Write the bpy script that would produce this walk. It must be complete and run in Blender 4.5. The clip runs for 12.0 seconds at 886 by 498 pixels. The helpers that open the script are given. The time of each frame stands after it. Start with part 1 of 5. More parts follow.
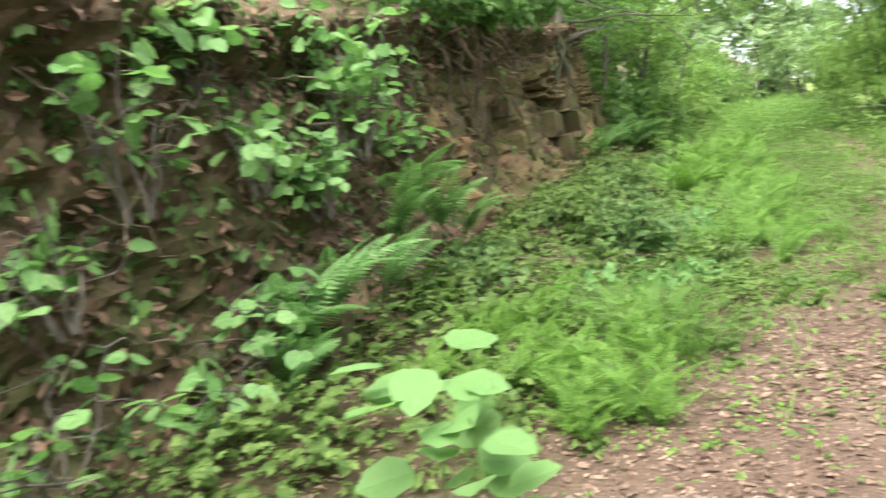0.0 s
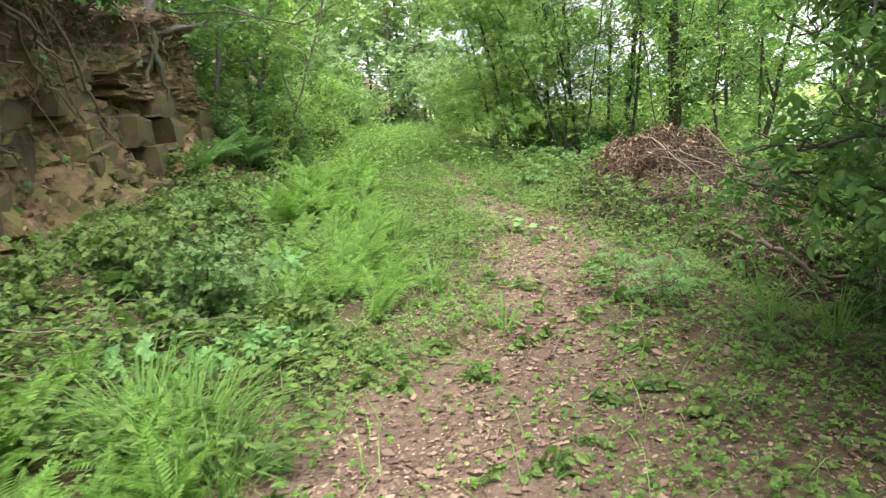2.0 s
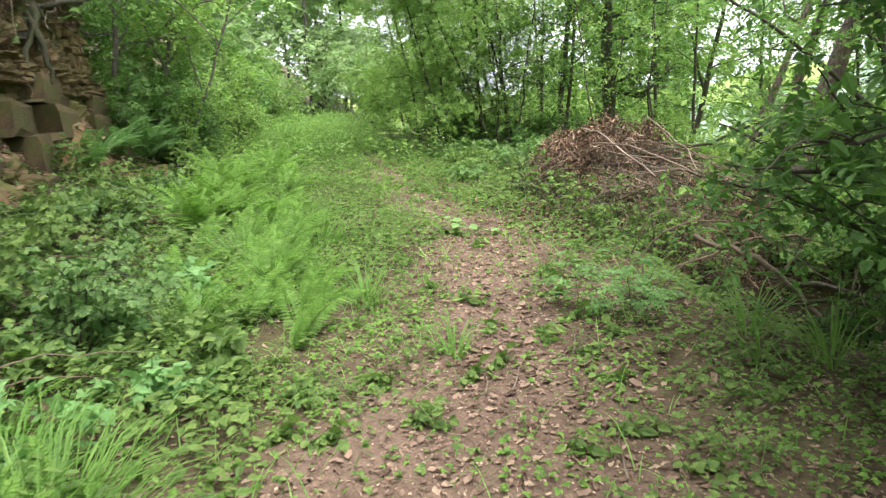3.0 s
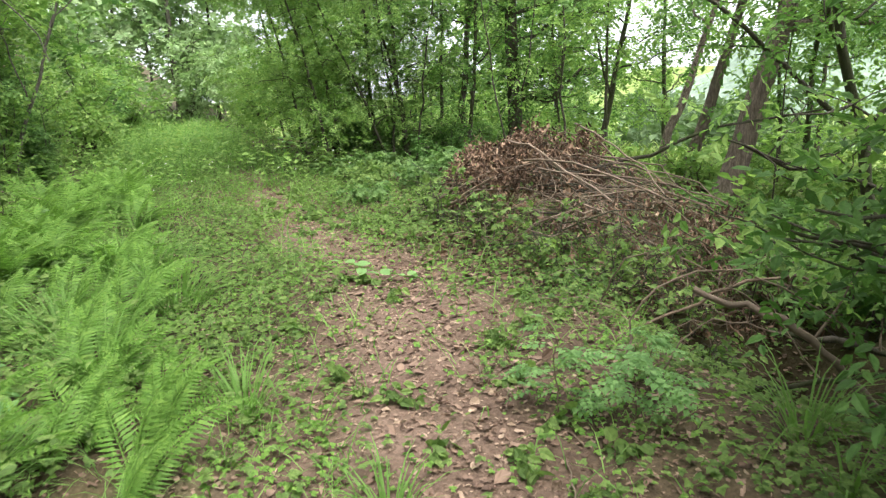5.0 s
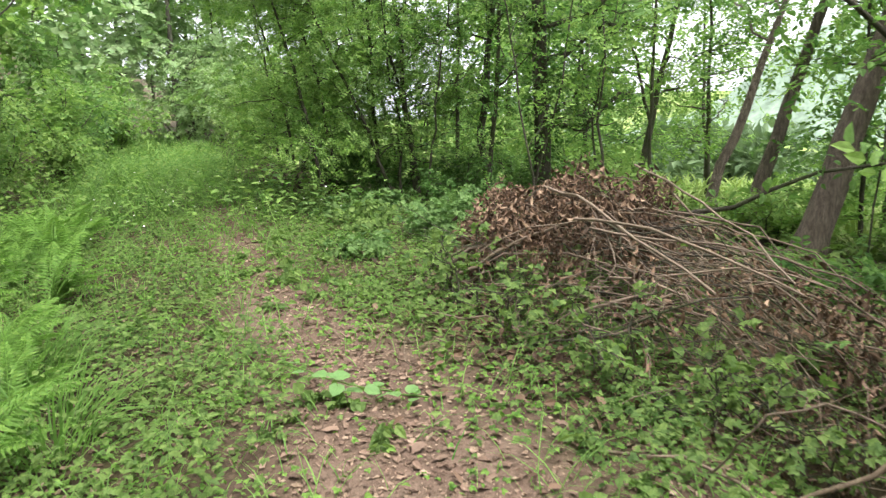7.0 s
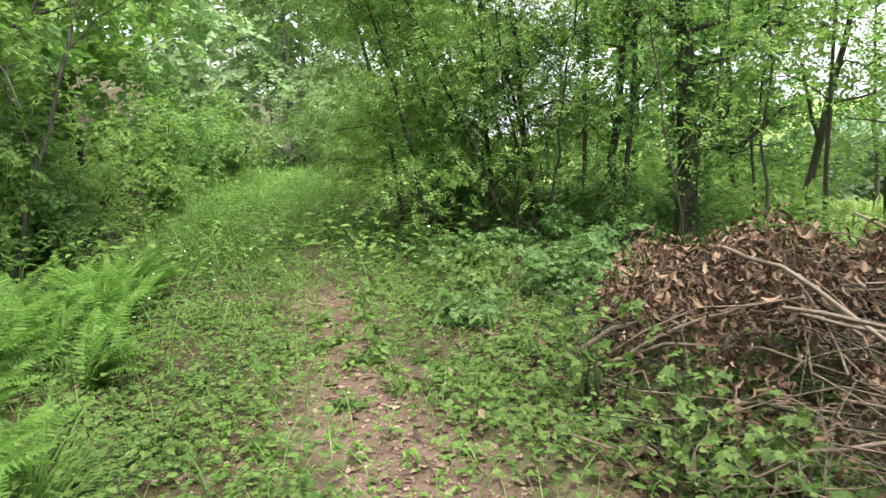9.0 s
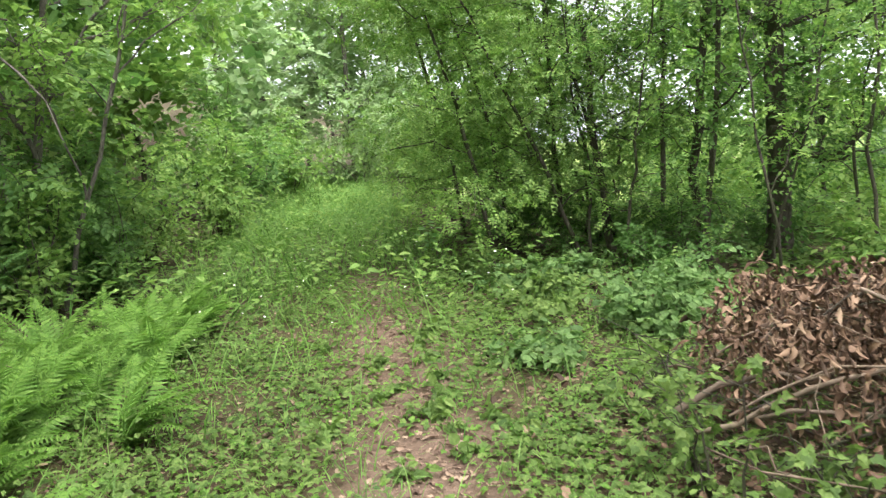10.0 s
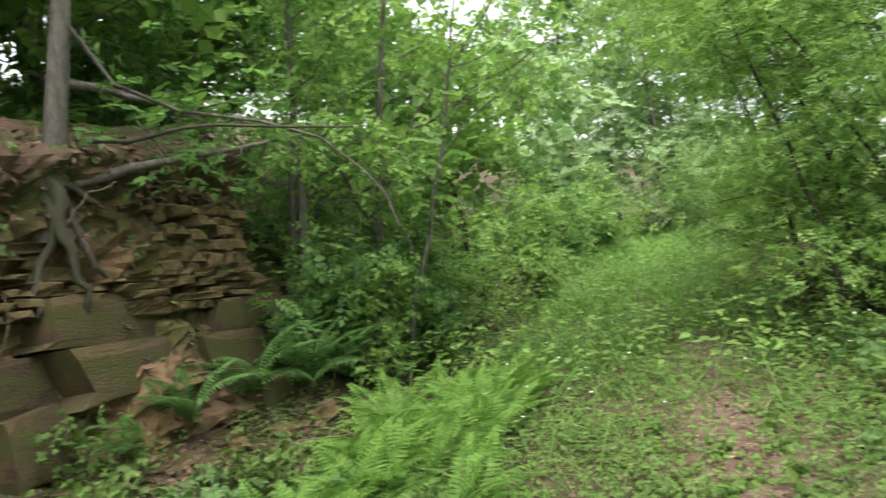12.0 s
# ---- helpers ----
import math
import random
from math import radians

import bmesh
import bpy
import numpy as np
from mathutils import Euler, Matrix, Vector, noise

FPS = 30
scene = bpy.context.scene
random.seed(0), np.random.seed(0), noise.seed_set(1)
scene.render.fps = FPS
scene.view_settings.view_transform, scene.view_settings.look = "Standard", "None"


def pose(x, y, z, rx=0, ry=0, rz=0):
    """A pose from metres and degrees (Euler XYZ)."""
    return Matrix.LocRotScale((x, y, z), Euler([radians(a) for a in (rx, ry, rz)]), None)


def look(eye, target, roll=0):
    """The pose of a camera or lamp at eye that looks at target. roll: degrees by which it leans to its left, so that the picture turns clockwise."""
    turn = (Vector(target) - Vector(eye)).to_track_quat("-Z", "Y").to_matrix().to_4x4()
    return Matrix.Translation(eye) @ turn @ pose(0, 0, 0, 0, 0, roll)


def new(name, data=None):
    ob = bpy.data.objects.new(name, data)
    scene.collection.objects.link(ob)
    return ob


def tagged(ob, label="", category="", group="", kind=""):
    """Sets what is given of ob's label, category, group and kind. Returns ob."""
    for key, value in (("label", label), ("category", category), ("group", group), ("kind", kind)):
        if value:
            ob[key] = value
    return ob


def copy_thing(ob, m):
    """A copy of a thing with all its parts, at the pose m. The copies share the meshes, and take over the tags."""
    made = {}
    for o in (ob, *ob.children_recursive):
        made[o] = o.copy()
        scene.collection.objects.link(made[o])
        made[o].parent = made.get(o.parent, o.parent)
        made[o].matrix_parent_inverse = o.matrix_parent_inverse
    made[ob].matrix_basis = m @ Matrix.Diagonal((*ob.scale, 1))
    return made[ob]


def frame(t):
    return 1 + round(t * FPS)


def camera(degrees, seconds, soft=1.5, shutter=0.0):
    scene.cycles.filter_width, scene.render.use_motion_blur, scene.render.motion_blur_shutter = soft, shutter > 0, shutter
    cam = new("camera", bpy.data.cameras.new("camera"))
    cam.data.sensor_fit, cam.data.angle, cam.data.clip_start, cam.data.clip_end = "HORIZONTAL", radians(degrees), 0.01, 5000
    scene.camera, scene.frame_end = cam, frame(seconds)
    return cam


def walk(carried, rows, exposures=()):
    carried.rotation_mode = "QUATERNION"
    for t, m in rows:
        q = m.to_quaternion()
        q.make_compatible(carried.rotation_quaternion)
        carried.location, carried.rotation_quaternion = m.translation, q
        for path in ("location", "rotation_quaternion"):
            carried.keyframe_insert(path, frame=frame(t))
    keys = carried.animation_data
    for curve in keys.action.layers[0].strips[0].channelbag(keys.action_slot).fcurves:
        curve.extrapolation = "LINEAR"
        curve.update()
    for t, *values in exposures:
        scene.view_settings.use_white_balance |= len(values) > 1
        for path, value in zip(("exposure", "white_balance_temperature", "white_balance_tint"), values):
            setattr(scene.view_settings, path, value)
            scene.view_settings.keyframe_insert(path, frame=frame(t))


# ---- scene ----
cam = camera(62.4, 12.0, soft=1.3, shutter=0.3)
METRES, EYE, TILT, LEAN, TURN = 7.8, 1.5, 0.0, 0.0, 21.5
ROWS = [
    (0.0, 0.0, 0.0, 0.0, -2.26, -12.15, 10.54),
    (0.5, 0.0343, 0.0377, -0.0059, -14.68, -14.41, 7.96),
    (1.0, 0.0607, 0.0784, -0.0127, -21.07, -14.94, 5.7),
    (1.5, 0.0873, 0.1201, -0.0124, -25.36, -14.78, 4.36),
    (2.0, 0.1217, 0.1646, -0.0166, -28.49, -14.55, 3.36),
    (2.5, 0.1412, 0.2034, -0.0207, -31.49, -14.88, 2.72),
    (3.0, 0.1583, 0.255, -0.0267, -34.57, -15.46, 2.25),
    (5.0, 0.2563, 0.4248, -0.0367, -43.82, -15.47, 1.88),
    (5.5, 0.2845, 0.4659, -0.0403, -45.47, -14.84, 1.51),
    (6.0, 0.3196, 0.5064, -0.0349, -46.32, -14.51, 0.84),
    (6.5, 0.3596, 0.5476, -0.0371, -45.42, -14.18, 0.66),
    (7.0, 0.4027, 0.582, -0.0421, -42.68, -13.86, 1.18),
    (9.0, 0.5094, 0.712, -0.0407, -33.76, -12.32, 2.96),
    (9.5, 0.5285, 0.7423, -0.0376, -31.45, -12.12, 4.04),
    (10.0, 0.5438, 0.7709, -0.0353, -29.14, -11.33, 4.93),
    (10.5, 0.5546, 0.787, -0.0306, -26.66, -9.91, 5.72),
    (11.0, 0.5585, 0.7922, -0.0257, -22.52, -8.18, 7.15),
    (11.5, 0.555, 0.7944, -0.0218, -15.53, -6.24, 9.23),
    (12.0, 0.5449, 0.7969, -0.0196, -5.53, -4.13, 11.09),
]
walk(cam, [(t, pose(0, 0, EYE, TILT, LEAN, TURN) @ pose(METRES * x, METRES * y, METRES * z, 90 + pitch, roll, yaw)) for t, x, y, z, yaw, pitch, roll in ROWS], exposures=[(0.0, 2.54), (0.5, 2.4), (1.5, 2.3), (3.0, 2.23), (6.5, 2.02), (9.0, 2.08), (10.8, 2.13), (11.5, 1.97), (12.0, 1.96)])

# ---- world, sun ----
world = bpy.data.worlds.new("overcast")
scene.world = world
world.use_nodes = True
wn, wl = world.node_tree.nodes, world.node_tree.links
wn.clear()
sky = wn.new("ShaderNodeTexSky")
sky.sky_type, sky.sun_disc = "NISHITA", False
sky.sun_elevation, sky.sun_rotation = radians(72), radians(164)
sky.air_density, sky.dust_density, sky.ozone_density = 1.0, 4.0, 0.6
pale = wn.new("ShaderNodeHueSaturation")
pale.inputs["Saturation"].default_value = 0.18
bg = wn.new("ShaderNodeBackground")
bg.inputs["Strength"].default_value = 0.15
wo = wn.new("ShaderNodeOutputWorld")
# an even overcast sky down to the horizon; the wood stands on a slope, so it reaches below the level of the track
wc = wn.new("ShaderNodeTexCoord")
ws = wn.new("ShaderNodeSeparateXYZ")
wa = wn.new("ShaderNodeMath")
wa.operation, wa.inputs[1].default_value = "MAXIMUM", 0.32
wj = wn.new("ShaderNodeCombineXYZ")
wl.new(wc.outputs["Generated"], ws.inputs[0])
wl.new(ws.outputs[0], wj.inputs[0])
wl.new(ws.outputs[1], wj.inputs[1])
wl.new(ws.outputs[2], wa.inputs[0])
wl.new(wa.outputs[0], wj.inputs[2])
wl.new(wj.outputs[0], sky.inputs["Vector"])
wl.new(sky.outputs[0], pale.inputs["Color"])
wl.new(pale.outputs[0], bg.inputs["Color"])
wl.new(bg.outputs[0], wo.inputs["Surface"])
sun = new("sun", bpy.data.lights.new("sun", "SUN"))
sun.data.energy, sun.data.angle, sun.data.color = 1.05, radians(55), (1.0, 0.96, 0.9)
sun.matrix_world = look((0.87, -3.05, 9.8), (0, 0, 0))

# ---- materials ----


def ramp(nt, fac, stops):
    r = nt.nodes.new("ShaderNodeValToRGB")
    e = r.color_ramp.elements
    while len(e) < len(stops):
        e.new(0.5)
    for el, (p, c) in zip(e, stops):
        el.position, el.color = p, (*c, 1)
    nt.links.new(fac, r.inputs[0])
    return r.outputs[0]


def noise_tex(nt, scale, detail=5.0, rough=0.6, stretch=None):
    co = nt.nodes.new("ShaderNodeTexCoord").outputs["Object"]
    if stretch:
        mp = nt.nodes.new("ShaderNodeMapping")
        mp.inputs["Scale"].default_value = stretch
        nt.links.new(co, mp.inputs[0])
        co = mp.outputs[0]
    t = nt.nodes.new("ShaderNodeTexNoise")
    t.inputs["Scale"].default_value, t.inputs["Detail"].default_value, t.inputs["Roughness"].default_value = scale, detail, rough
    nt.links.new(co, t.inputs["Vector"])
    return t.outputs["Fac"]


def mixed(nt, fac, a, b, blend="MIX"):
    m = nt.nodes.new("ShaderNodeMix")
    m.data_type, m.blend_type = "RGBA", blend
    if isinstance(fac, float):
        m.inputs[0].default_value = fac
    else:
        nt.links.new(fac, m.inputs[0])
    for k, v in ((6, a), (7, b)):
        if isinstance(v, tuple):
            m.inputs[k].default_value = (*v, 1)
        else:
            nt.links.new(v, m.inputs[k])
    return m.outputs[2]


def base_material(name):
    m = bpy.data.materials.new(name)
    m.use_nodes = True
    return m, m.node_tree, m.node_tree.nodes["Principled BSDF"]


def leaf_material(name, dark, mid, light, translucent=0.45, rough=0.6):
    """A leaf: colour by leaf and by patch, a little gloss, light passing through."""
    m, nt, p = base_material(name)
    isl = nt.nodes.new("ShaderNodeNewGeometry").outputs["Random Per Island"]
    col = ramp(nt, isl, [(0.0, dark), (0.5, mid), (1.0, light)])
    patch = noise_tex(nt, 1.3, 3.0)
    col = mixed(nt, ramp(nt, patch, [(0.35, (0, 0, 0)), (0.7, (0.5, 0.5, 0.5))]), col, light)
    grain = ramp(nt, noise_tex(nt, 60.0, 2.0), [(0.3, (0.75, 0.75, 0.75)), (0.7, (1.1, 1.1, 1.1))])
    col = mixed(nt, 1.0, col, grain, "MULTIPLY")
    nt.links.new(col, p.inputs["Base Color"])
    p.inputs["Roughness"].default_value = rough
    p.inputs["Specular IOR Level"].default_value = 0.22
    tr = nt.nodes.new("ShaderNodeBsdfTranslucent")
    warm = mixed(nt, 1.0, col, (1.16, 1.28, 0.9), "MULTIPLY")
    nt.links.new(warm, tr.inputs["Color"])
    ms = nt.nodes.new("ShaderNodeMixShader")
    ms.inputs[0].default_value = translucent
    out = nt.nodes["Material Output"]
    nt.links.new(p.outputs[0], ms.inputs[1])
    nt.links.new(tr.outputs[0], ms.inputs[2])
    nt.links.new(ms.outputs[0], out.inputs["Surface"])
    return m


def rough_material(name, stops, scale, fine, bump=0.4, stretch=None, island=0.0, moss=None, rough=0.9, stain=None):
    """Bark, rock, soil, dead leaf: two scales of colour and relief."""
    m, nt, p = base_material(name)
    big = noise_tex(nt, scale, 6.0, 0.65, stretch)
    small = noise_tex(nt, fine, 4.0, 0.7, stretch)
    col = ramp(nt, big, stops)
    col = mixed(nt, 1.0, col, ramp(nt, small, [(0.25, (0.55, 0.55, 0.55)), (0.75, (1.3, 1.3, 1.3))]), "MULTIPLY")
    if island:
        isl = nt.nodes.new("ShaderNodeNewGeometry").outputs["Random Per Island"]
        col = mixed(nt, island, col, ramp(nt, isl, stops))
        obj = nt.nodes.new("ShaderNodeObjectInfo").outputs["Random"]
        col = mixed(nt, 1.0, col, ramp(nt, obj, [(0.0, (0.75, 0.72, 0.7)), (1.0, (1.2, 1.15, 1.1))]), "MULTIPLY")
    if stain:
        sf = ramp(nt, noise_tex(nt, 0.9, 5.0, 0.7), [(0.5, (0, 0, 0)), (0.66, (0.8, 0.8, 0.8))])
        col = mixed(nt, sf, col, mixed(nt, 1.0, ramp(nt, small, [(0.3, (0.5, 0.5, 0.5)), (0.7, (1.2, 1.2, 1.2))]), stain, "MULTIPLY"))
    if moss:
        mf = ramp(nt, noise_tex(nt, 2.3, 6.0, 0.7), [(0.43, (0, 0, 0)), (0.58, (0.85, 0.85, 0.85))])
        col = mixed(nt, mf, col, moss)
    nt.links.new(col, p.inputs["Base Color"])
    p.inputs["Roughness"].default_value = rough
    p.inputs["Specular IOR Level"].default_value = 0.25
    b = nt.nodes.new("ShaderNodeBump")
    b.inputs["Strength"].default_value, b.inputs["Distance"].default_value = bump, 0.02
    nt.links.new(small, b.inputs["Height"])
    nt.links.new(b.outputs[0], p.inputs["Normal"])
    return m


def ground_material():
    """Reddish soil on the track, dark leaf mould with moss in the wood, grass in the meadow below."""
    m, nt, p = base_material("woodland_soil")
    big, small = noise_tex(nt, 1.6, 6.0, 0.65), noise_tex(nt, 42, 4.0, 0.7)
    soil = ramp(nt, big, [(0.25, (0.085, 0.055, 0.04)), (0.5, (0.132, 0.089, 0.066)), (0.75, (0.18, 0.127, 0.096))])
    mould = ramp(nt, big, [(0.3, (0.04, 0.028, 0.018)), (0.55, (0.075, 0.06, 0.03)), (0.75, (0.06, 0.085, 0.025))])
    mead = ramp(nt, big, [(0.3, (0.15, 0.21, 0.05)), (0.7, (0.21, 0.28, 0.08))])
    at = nt.nodes.new("ShaderNodeAttribute")
    at.attribute_name = "cover"
    sep = nt.nodes.new("ShaderNodeSeparateColor")
    nt.links.new(at.outputs["Color"], sep.inputs[0])
    col = mixed(nt, sep.outputs[0], mould, soil)
    col = mixed(nt, sep.outputs[1], col, mead)
    col = mixed(nt, 1.0, col, ramp(nt, small, [(0.25, (0.55, 0.55, 0.55)), (0.75, (1.35, 1.35, 1.35))]), "MULTIPLY")
    nt.links.new(col, p.inputs["Base Color"])
    p.inputs["Roughness"].default_value = 0.95
    p.inputs["Specular IOR Level"].default_value = 0.2
    b = nt.nodes.new("ShaderNodeBump")
    b.inputs["Strength"].default_value, b.inputs["Distance"].default_value = 0.9, 0.02
    nt.links.new(small, b.inputs["Height"])
    nt.links.new(b.outputs[0], p.inputs["Normal"])
    return m


SOIL = ground_material()
FACE = rough_material("weathered_face", [(0.2, (0.045, 0.03, 0.018)), (0.42, (0.095, 0.062, 0.037)), (0.6, (0.17, 0.108, 0.06)), (0.8, (0.22, 0.158, 0.098))], 1.7, 24, 1.0, moss=(0.085, 0.088, 0.026), stain=(0.24, 0.138, 0.07))
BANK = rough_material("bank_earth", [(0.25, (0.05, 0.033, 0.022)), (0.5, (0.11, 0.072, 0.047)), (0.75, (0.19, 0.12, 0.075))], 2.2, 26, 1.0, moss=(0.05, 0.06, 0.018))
ROCK = rough_material("sandstone", [(0.2, (0.075, 0.055, 0.035)), (0.45, (0.18, 0.125, 0.076)), (0.6, (0.28, 0.182, 0.104)), (0.8, (0.36, 0.27, 0.172))], 2.6, 22, 0.9, island=0.25, moss=(0.085, 0.09, 0.03), stain=(0.3, 0.18, 0.09))
# olive mossy stone, darkened further by shade painted in for the lower face
SHADEROCK = rough_material("shaded_mossy_sandstone", [(0.2, (0.034, 0.027, 0.017)), (0.5, (0.085, 0.063, 0.037)), (0.8, (0.16, 0.11, 0.064))], 2.0, 20, 0.8, island=0.15, moss=(0.06, 0.066, 0.02), stain=(0.15, 0.095, 0.05))
BARK = rough_material("grey_bark", [(0.3, (0.075, 0.066, 0.054)), (0.7, (0.20, 0.18, 0.155))], 5, 30, 0.8, (4, 4, 0.8))
PINE = rough_material("reddish_bark", [(0.3, (0.08, 0.063, 0.052)), (0.55, (0.17, 0.135, 0.11)), (0.75, (0.26, 0.21, 0.175))], 9, 26, 1.6, (3, 3, 0.7))
DARKBARK = rough_material("dark_bark", [(0.3, (0.045, 0.038, 0.03)), (0.7, (0.12, 0.103, 0.085))], 6, 30, 0.8, (4, 4, 0.8), moss=(0.045, 0.055, 0.02))
STICK = rough_material("weathered_wood", [(0.3, (0.09, 0.066, 0.05)), (0.7, (0.235, 0.19, 0.15))], 5, 40, 0.5, island=0.6)
ROOT = rough_material("root_bark", [(0.3, (0.08, 0.055, 0.038)), (0.7, (0.2, 0.15, 0.105))], 6, 40, 0.6)
DEAD = rough_material("dead_leaf", [(0.05, (0.07, 0.045, 0.033)), (0.35, (0.15, 0.1, 0.075)), (0.7, (0.23, 0.162, 0.123)), (0.97, (0.36, 0.28, 0.21))], 30, 80, 0.2, island=0.85, rough=0.7)
RUST = rough_material("rusty_leaf", [(0.1, (0.045, 0.029, 0.02)), (0.5, (0.12, 0.075, 0.05)), (0.85, (0.2, 0.132, 0.09)), (1.0, (0.3, 0.22, 0.155))], 30, 80, 0.2, island=0.85, rough=0.7)
L_COVER = leaf_material("low_leaf", (0.05, 0.1, 0.026), (0.1, 0.172, 0.043), (0.185, 0.27, 0.076))
L_GRASS = leaf_material("grass_blade", (0.055, 0.135, 0.03), (0.118, 0.235, 0.05), (0.21, 0.345, 0.095))
L_FERN = leaf_material("fern_green", (0.075, 0.168, 0.03), (0.125, 0.25, 0.045), (0.195, 0.325, 0.07))
L_FERN_DARK = leaf_material("fern_blue_green", (0.095, 0.21, 0.07), (0.15, 0.295, 0.1), (0.215, 0.37, 0.14))
L_BRAMBLE = leaf_material("bramble_leaf", (0.055, 0.115, 0.036), (0.1, 0.19, 0.058), (0.18, 0.28, 0.1))
L_SAPLING = leaf_material("sapling_leaf", (0.085, 0.18, 0.06), (0.13, 0.25, 0.08), (0.19, 0.33, 0.115))
L_HAZEL = leaf_material("round_leaf", (0.095, 0.215, 0.065), (0.15, 0.29, 0.095), (0.22, 0.365, 0.14))
L_TREE = leaf_material("tree_leaf", (0.055, 0.125, 0.036), (0.10, 0.20, 0.055), (0.17, 0.285, 0.08), 0.5)
# yellow-green leaf, made lighter as well for crowns that stand more lit
L_BRIGHT = leaf_material("bright_leaf", (0.10, 0.20, 0.05), (0.17, 0.29, 0.075), (0.26, 0.38, 0.11), 0.5)
# leaf for the farthest crowns, lightened so its colour carries the haze
L_HAZE_PALE = leaf_material("haze_paled_leaf", (0.17, 0.28, 0.12), (0.26, 0.38, 0.18), (0.37, 0.47, 0.26), 0.5)
# darker copy of the tree leaf, shade of the thickets put into its colour
L_SHADE = leaf_material("shaded_leaf", (0.04, 0.09, 0.022), (0.065, 0.145, 0.034), (0.11, 0.21, 0.055), 0.45)
L_FIELD = leaf_material("meadow_grass", (0.12, 0.19, 0.045), (0.18, 0.26, 0.065), (0.24, 0.32, 0.09), 0.3)
# distance haze is tinted into this leaf for the woods past the meadow
L_HAZE = leaf_material("haze_tinted_leaf", (0.07, 0.12, 0.055), (0.1, 0.16, 0.075), (0.14, 0.2, 0.1), 0.3)

# ---- mesh tools ----


def mesh_np(name, V, F, mat, smooth=False):
    V, F = np.asarray(V, float), np.asarray(F, int)
    me = bpy.data.meshes.new(name)
    me.vertices.add(len(V))
    me.vertices.foreach_set("co", V.astype(np.float32).ravel())
    me.loops.add(F.size)
    me.loops.foreach_set("vertex_index", F.astype(np.int32).ravel())
    me.polygons.add(len(F))
    me.polygons.foreach_set("loop_start", np.arange(0, F.size, 4, dtype=np.int32))
    me.polygons.foreach_set("use_smooth", np.full(len(F), smooth, dtype=bool))
    me.update(calc_edges=True)
    me.validate()
    me.materials.append(mat)
    return me


def part_np(name, V, F, mat, parent, label="", smooth=False):
    """One mesh as a part of a thing; V is in the world, and the thing stands at its base."""
    ob = new(name, mesh_np(name, np.asarray(V) - np.array(parent.location), F, mat, smooth))
    ob.parent = parent
    if label:
        ob["label"] = label
    return ob


def thing(name, base, label, category, group=""):
    e = new(name)
    e.location, e.empty_display_size = base, 0.1
    return tagged(e, label, category, group)


def stuff(name, V, F, mat, label, category):
    return tagged(new(name, mesh_np(name, V, F, mat)), label, category, kind="stuff")


def join(bits):
    vs, fs, k = [], [], 0
    for v, f in bits:
        vs.append(v)
        fs.append(np.asarray(f) + k)
        k += len(v)
    return np.concatenate(vs), np.concatenate(fs)


def unit(a):
    return a / np.maximum(np.linalg.norm(a, axis=-1, keepdims=True), 1e-9)


def scatter(tmpl, pos, way, up, size, width=None):
    """Copies of a template (y along, z up) at pos, pointing along way, facing up."""
    tv, tf = tmpl
    pos, way = np.asarray(pos, float), unit(np.asarray(way, float))
    x = unit(np.cross(way, np.asarray(up, float)))
    z = np.cross(x, way)
    size = np.asarray(size, float).reshape(-1, 1, 1)
    w = size if width is None else np.asarray(width, float).reshape(-1, 1, 1)
    V = pos[:, None] + w * tv[None, :, :1] * x[:, None] + size * tv[None, :, 1:2] * way[:, None] + size * tv[None, :, 2:] * z[:, None]
    F = tf[None] + (np.arange(len(pos)) * len(tv))[:, None, None]
    return V.reshape(-1, 3), F.reshape(-1, 4)


LEAF = (np.array([(0, 0, 0), (0.27, 0.3, 0.05), (0.2, 0.68, 0.03), (0, 1, -0.1), (-0.2, 0.68, 0.03), (-0.27, 0.3, 0.05)]),
        np.array([(0, 1, 2, 3), (0, 3, 4, 5)]))
ROUND = (np.array([(0, 0, 0), (0.3, 0.08, 0.03), (0.47, 0.4, 0.05), (0.3, 0.8, 0.02), (0, 1.02, -0.06), (-0.3, 0.8, 0.02), (-0.47, 0.4, 0.05), (-0.3, 0.08, 0.03), (0, 0.45, -0.02)]),
         np.array([(0, 1, 2, 8), (8, 2, 3, 4), (8, 4, 5, 6), (0, 8, 6, 7)]))
IVY = (np.array([(0, 0.05, 0), (0.28, -0.06, 0.02), (0.5, 0.3, 0.05), (0.24, 0.52, 0.03), (0, 1.0, -0.1), (-0.24, 0.52, 0.03), (-0.5, 0.3, 0.05), (-0.28, -0.06, 0.02), (0, 0.4, -0.03)]), ROUND[1])
CURLED = (np.array([(0, 0, 0), (0.24, 0.25, 0.12), (0.26, 0.65, 0.16), (0, 1, 0.1), (-0.2, 0.7, 0.2), (-0.25, 0.3, 0.1), (0, 0.5, 0.0)]),
          np.array([(0, 1, 2, 6), (6, 2, 3, 4), (0, 6, 4, 5)]))
CRUMPLED = (np.array([(-0.08, 0, 0), (0, 0, -0.05), (0.08, 0, 0), (-0.34, 0.33, 0.2), (0, 0.36, 0), (0.32, 0.3, 0.12), (-0.3, 0.7, 0.06), (0.05, 0.72, -0.1), (0.32, 0.66, 0.2), (-0.1, 1.0, -0.22), (0.02, 1.04, -0.34), (0.14, 0.94, -0.1)]),
            np.array([(0, 1, 4, 3), (1, 2, 5, 4), (3, 4, 7, 6), (4, 5, 8, 7), (6, 7, 10, 9), (7, 8, 11, 10)]))
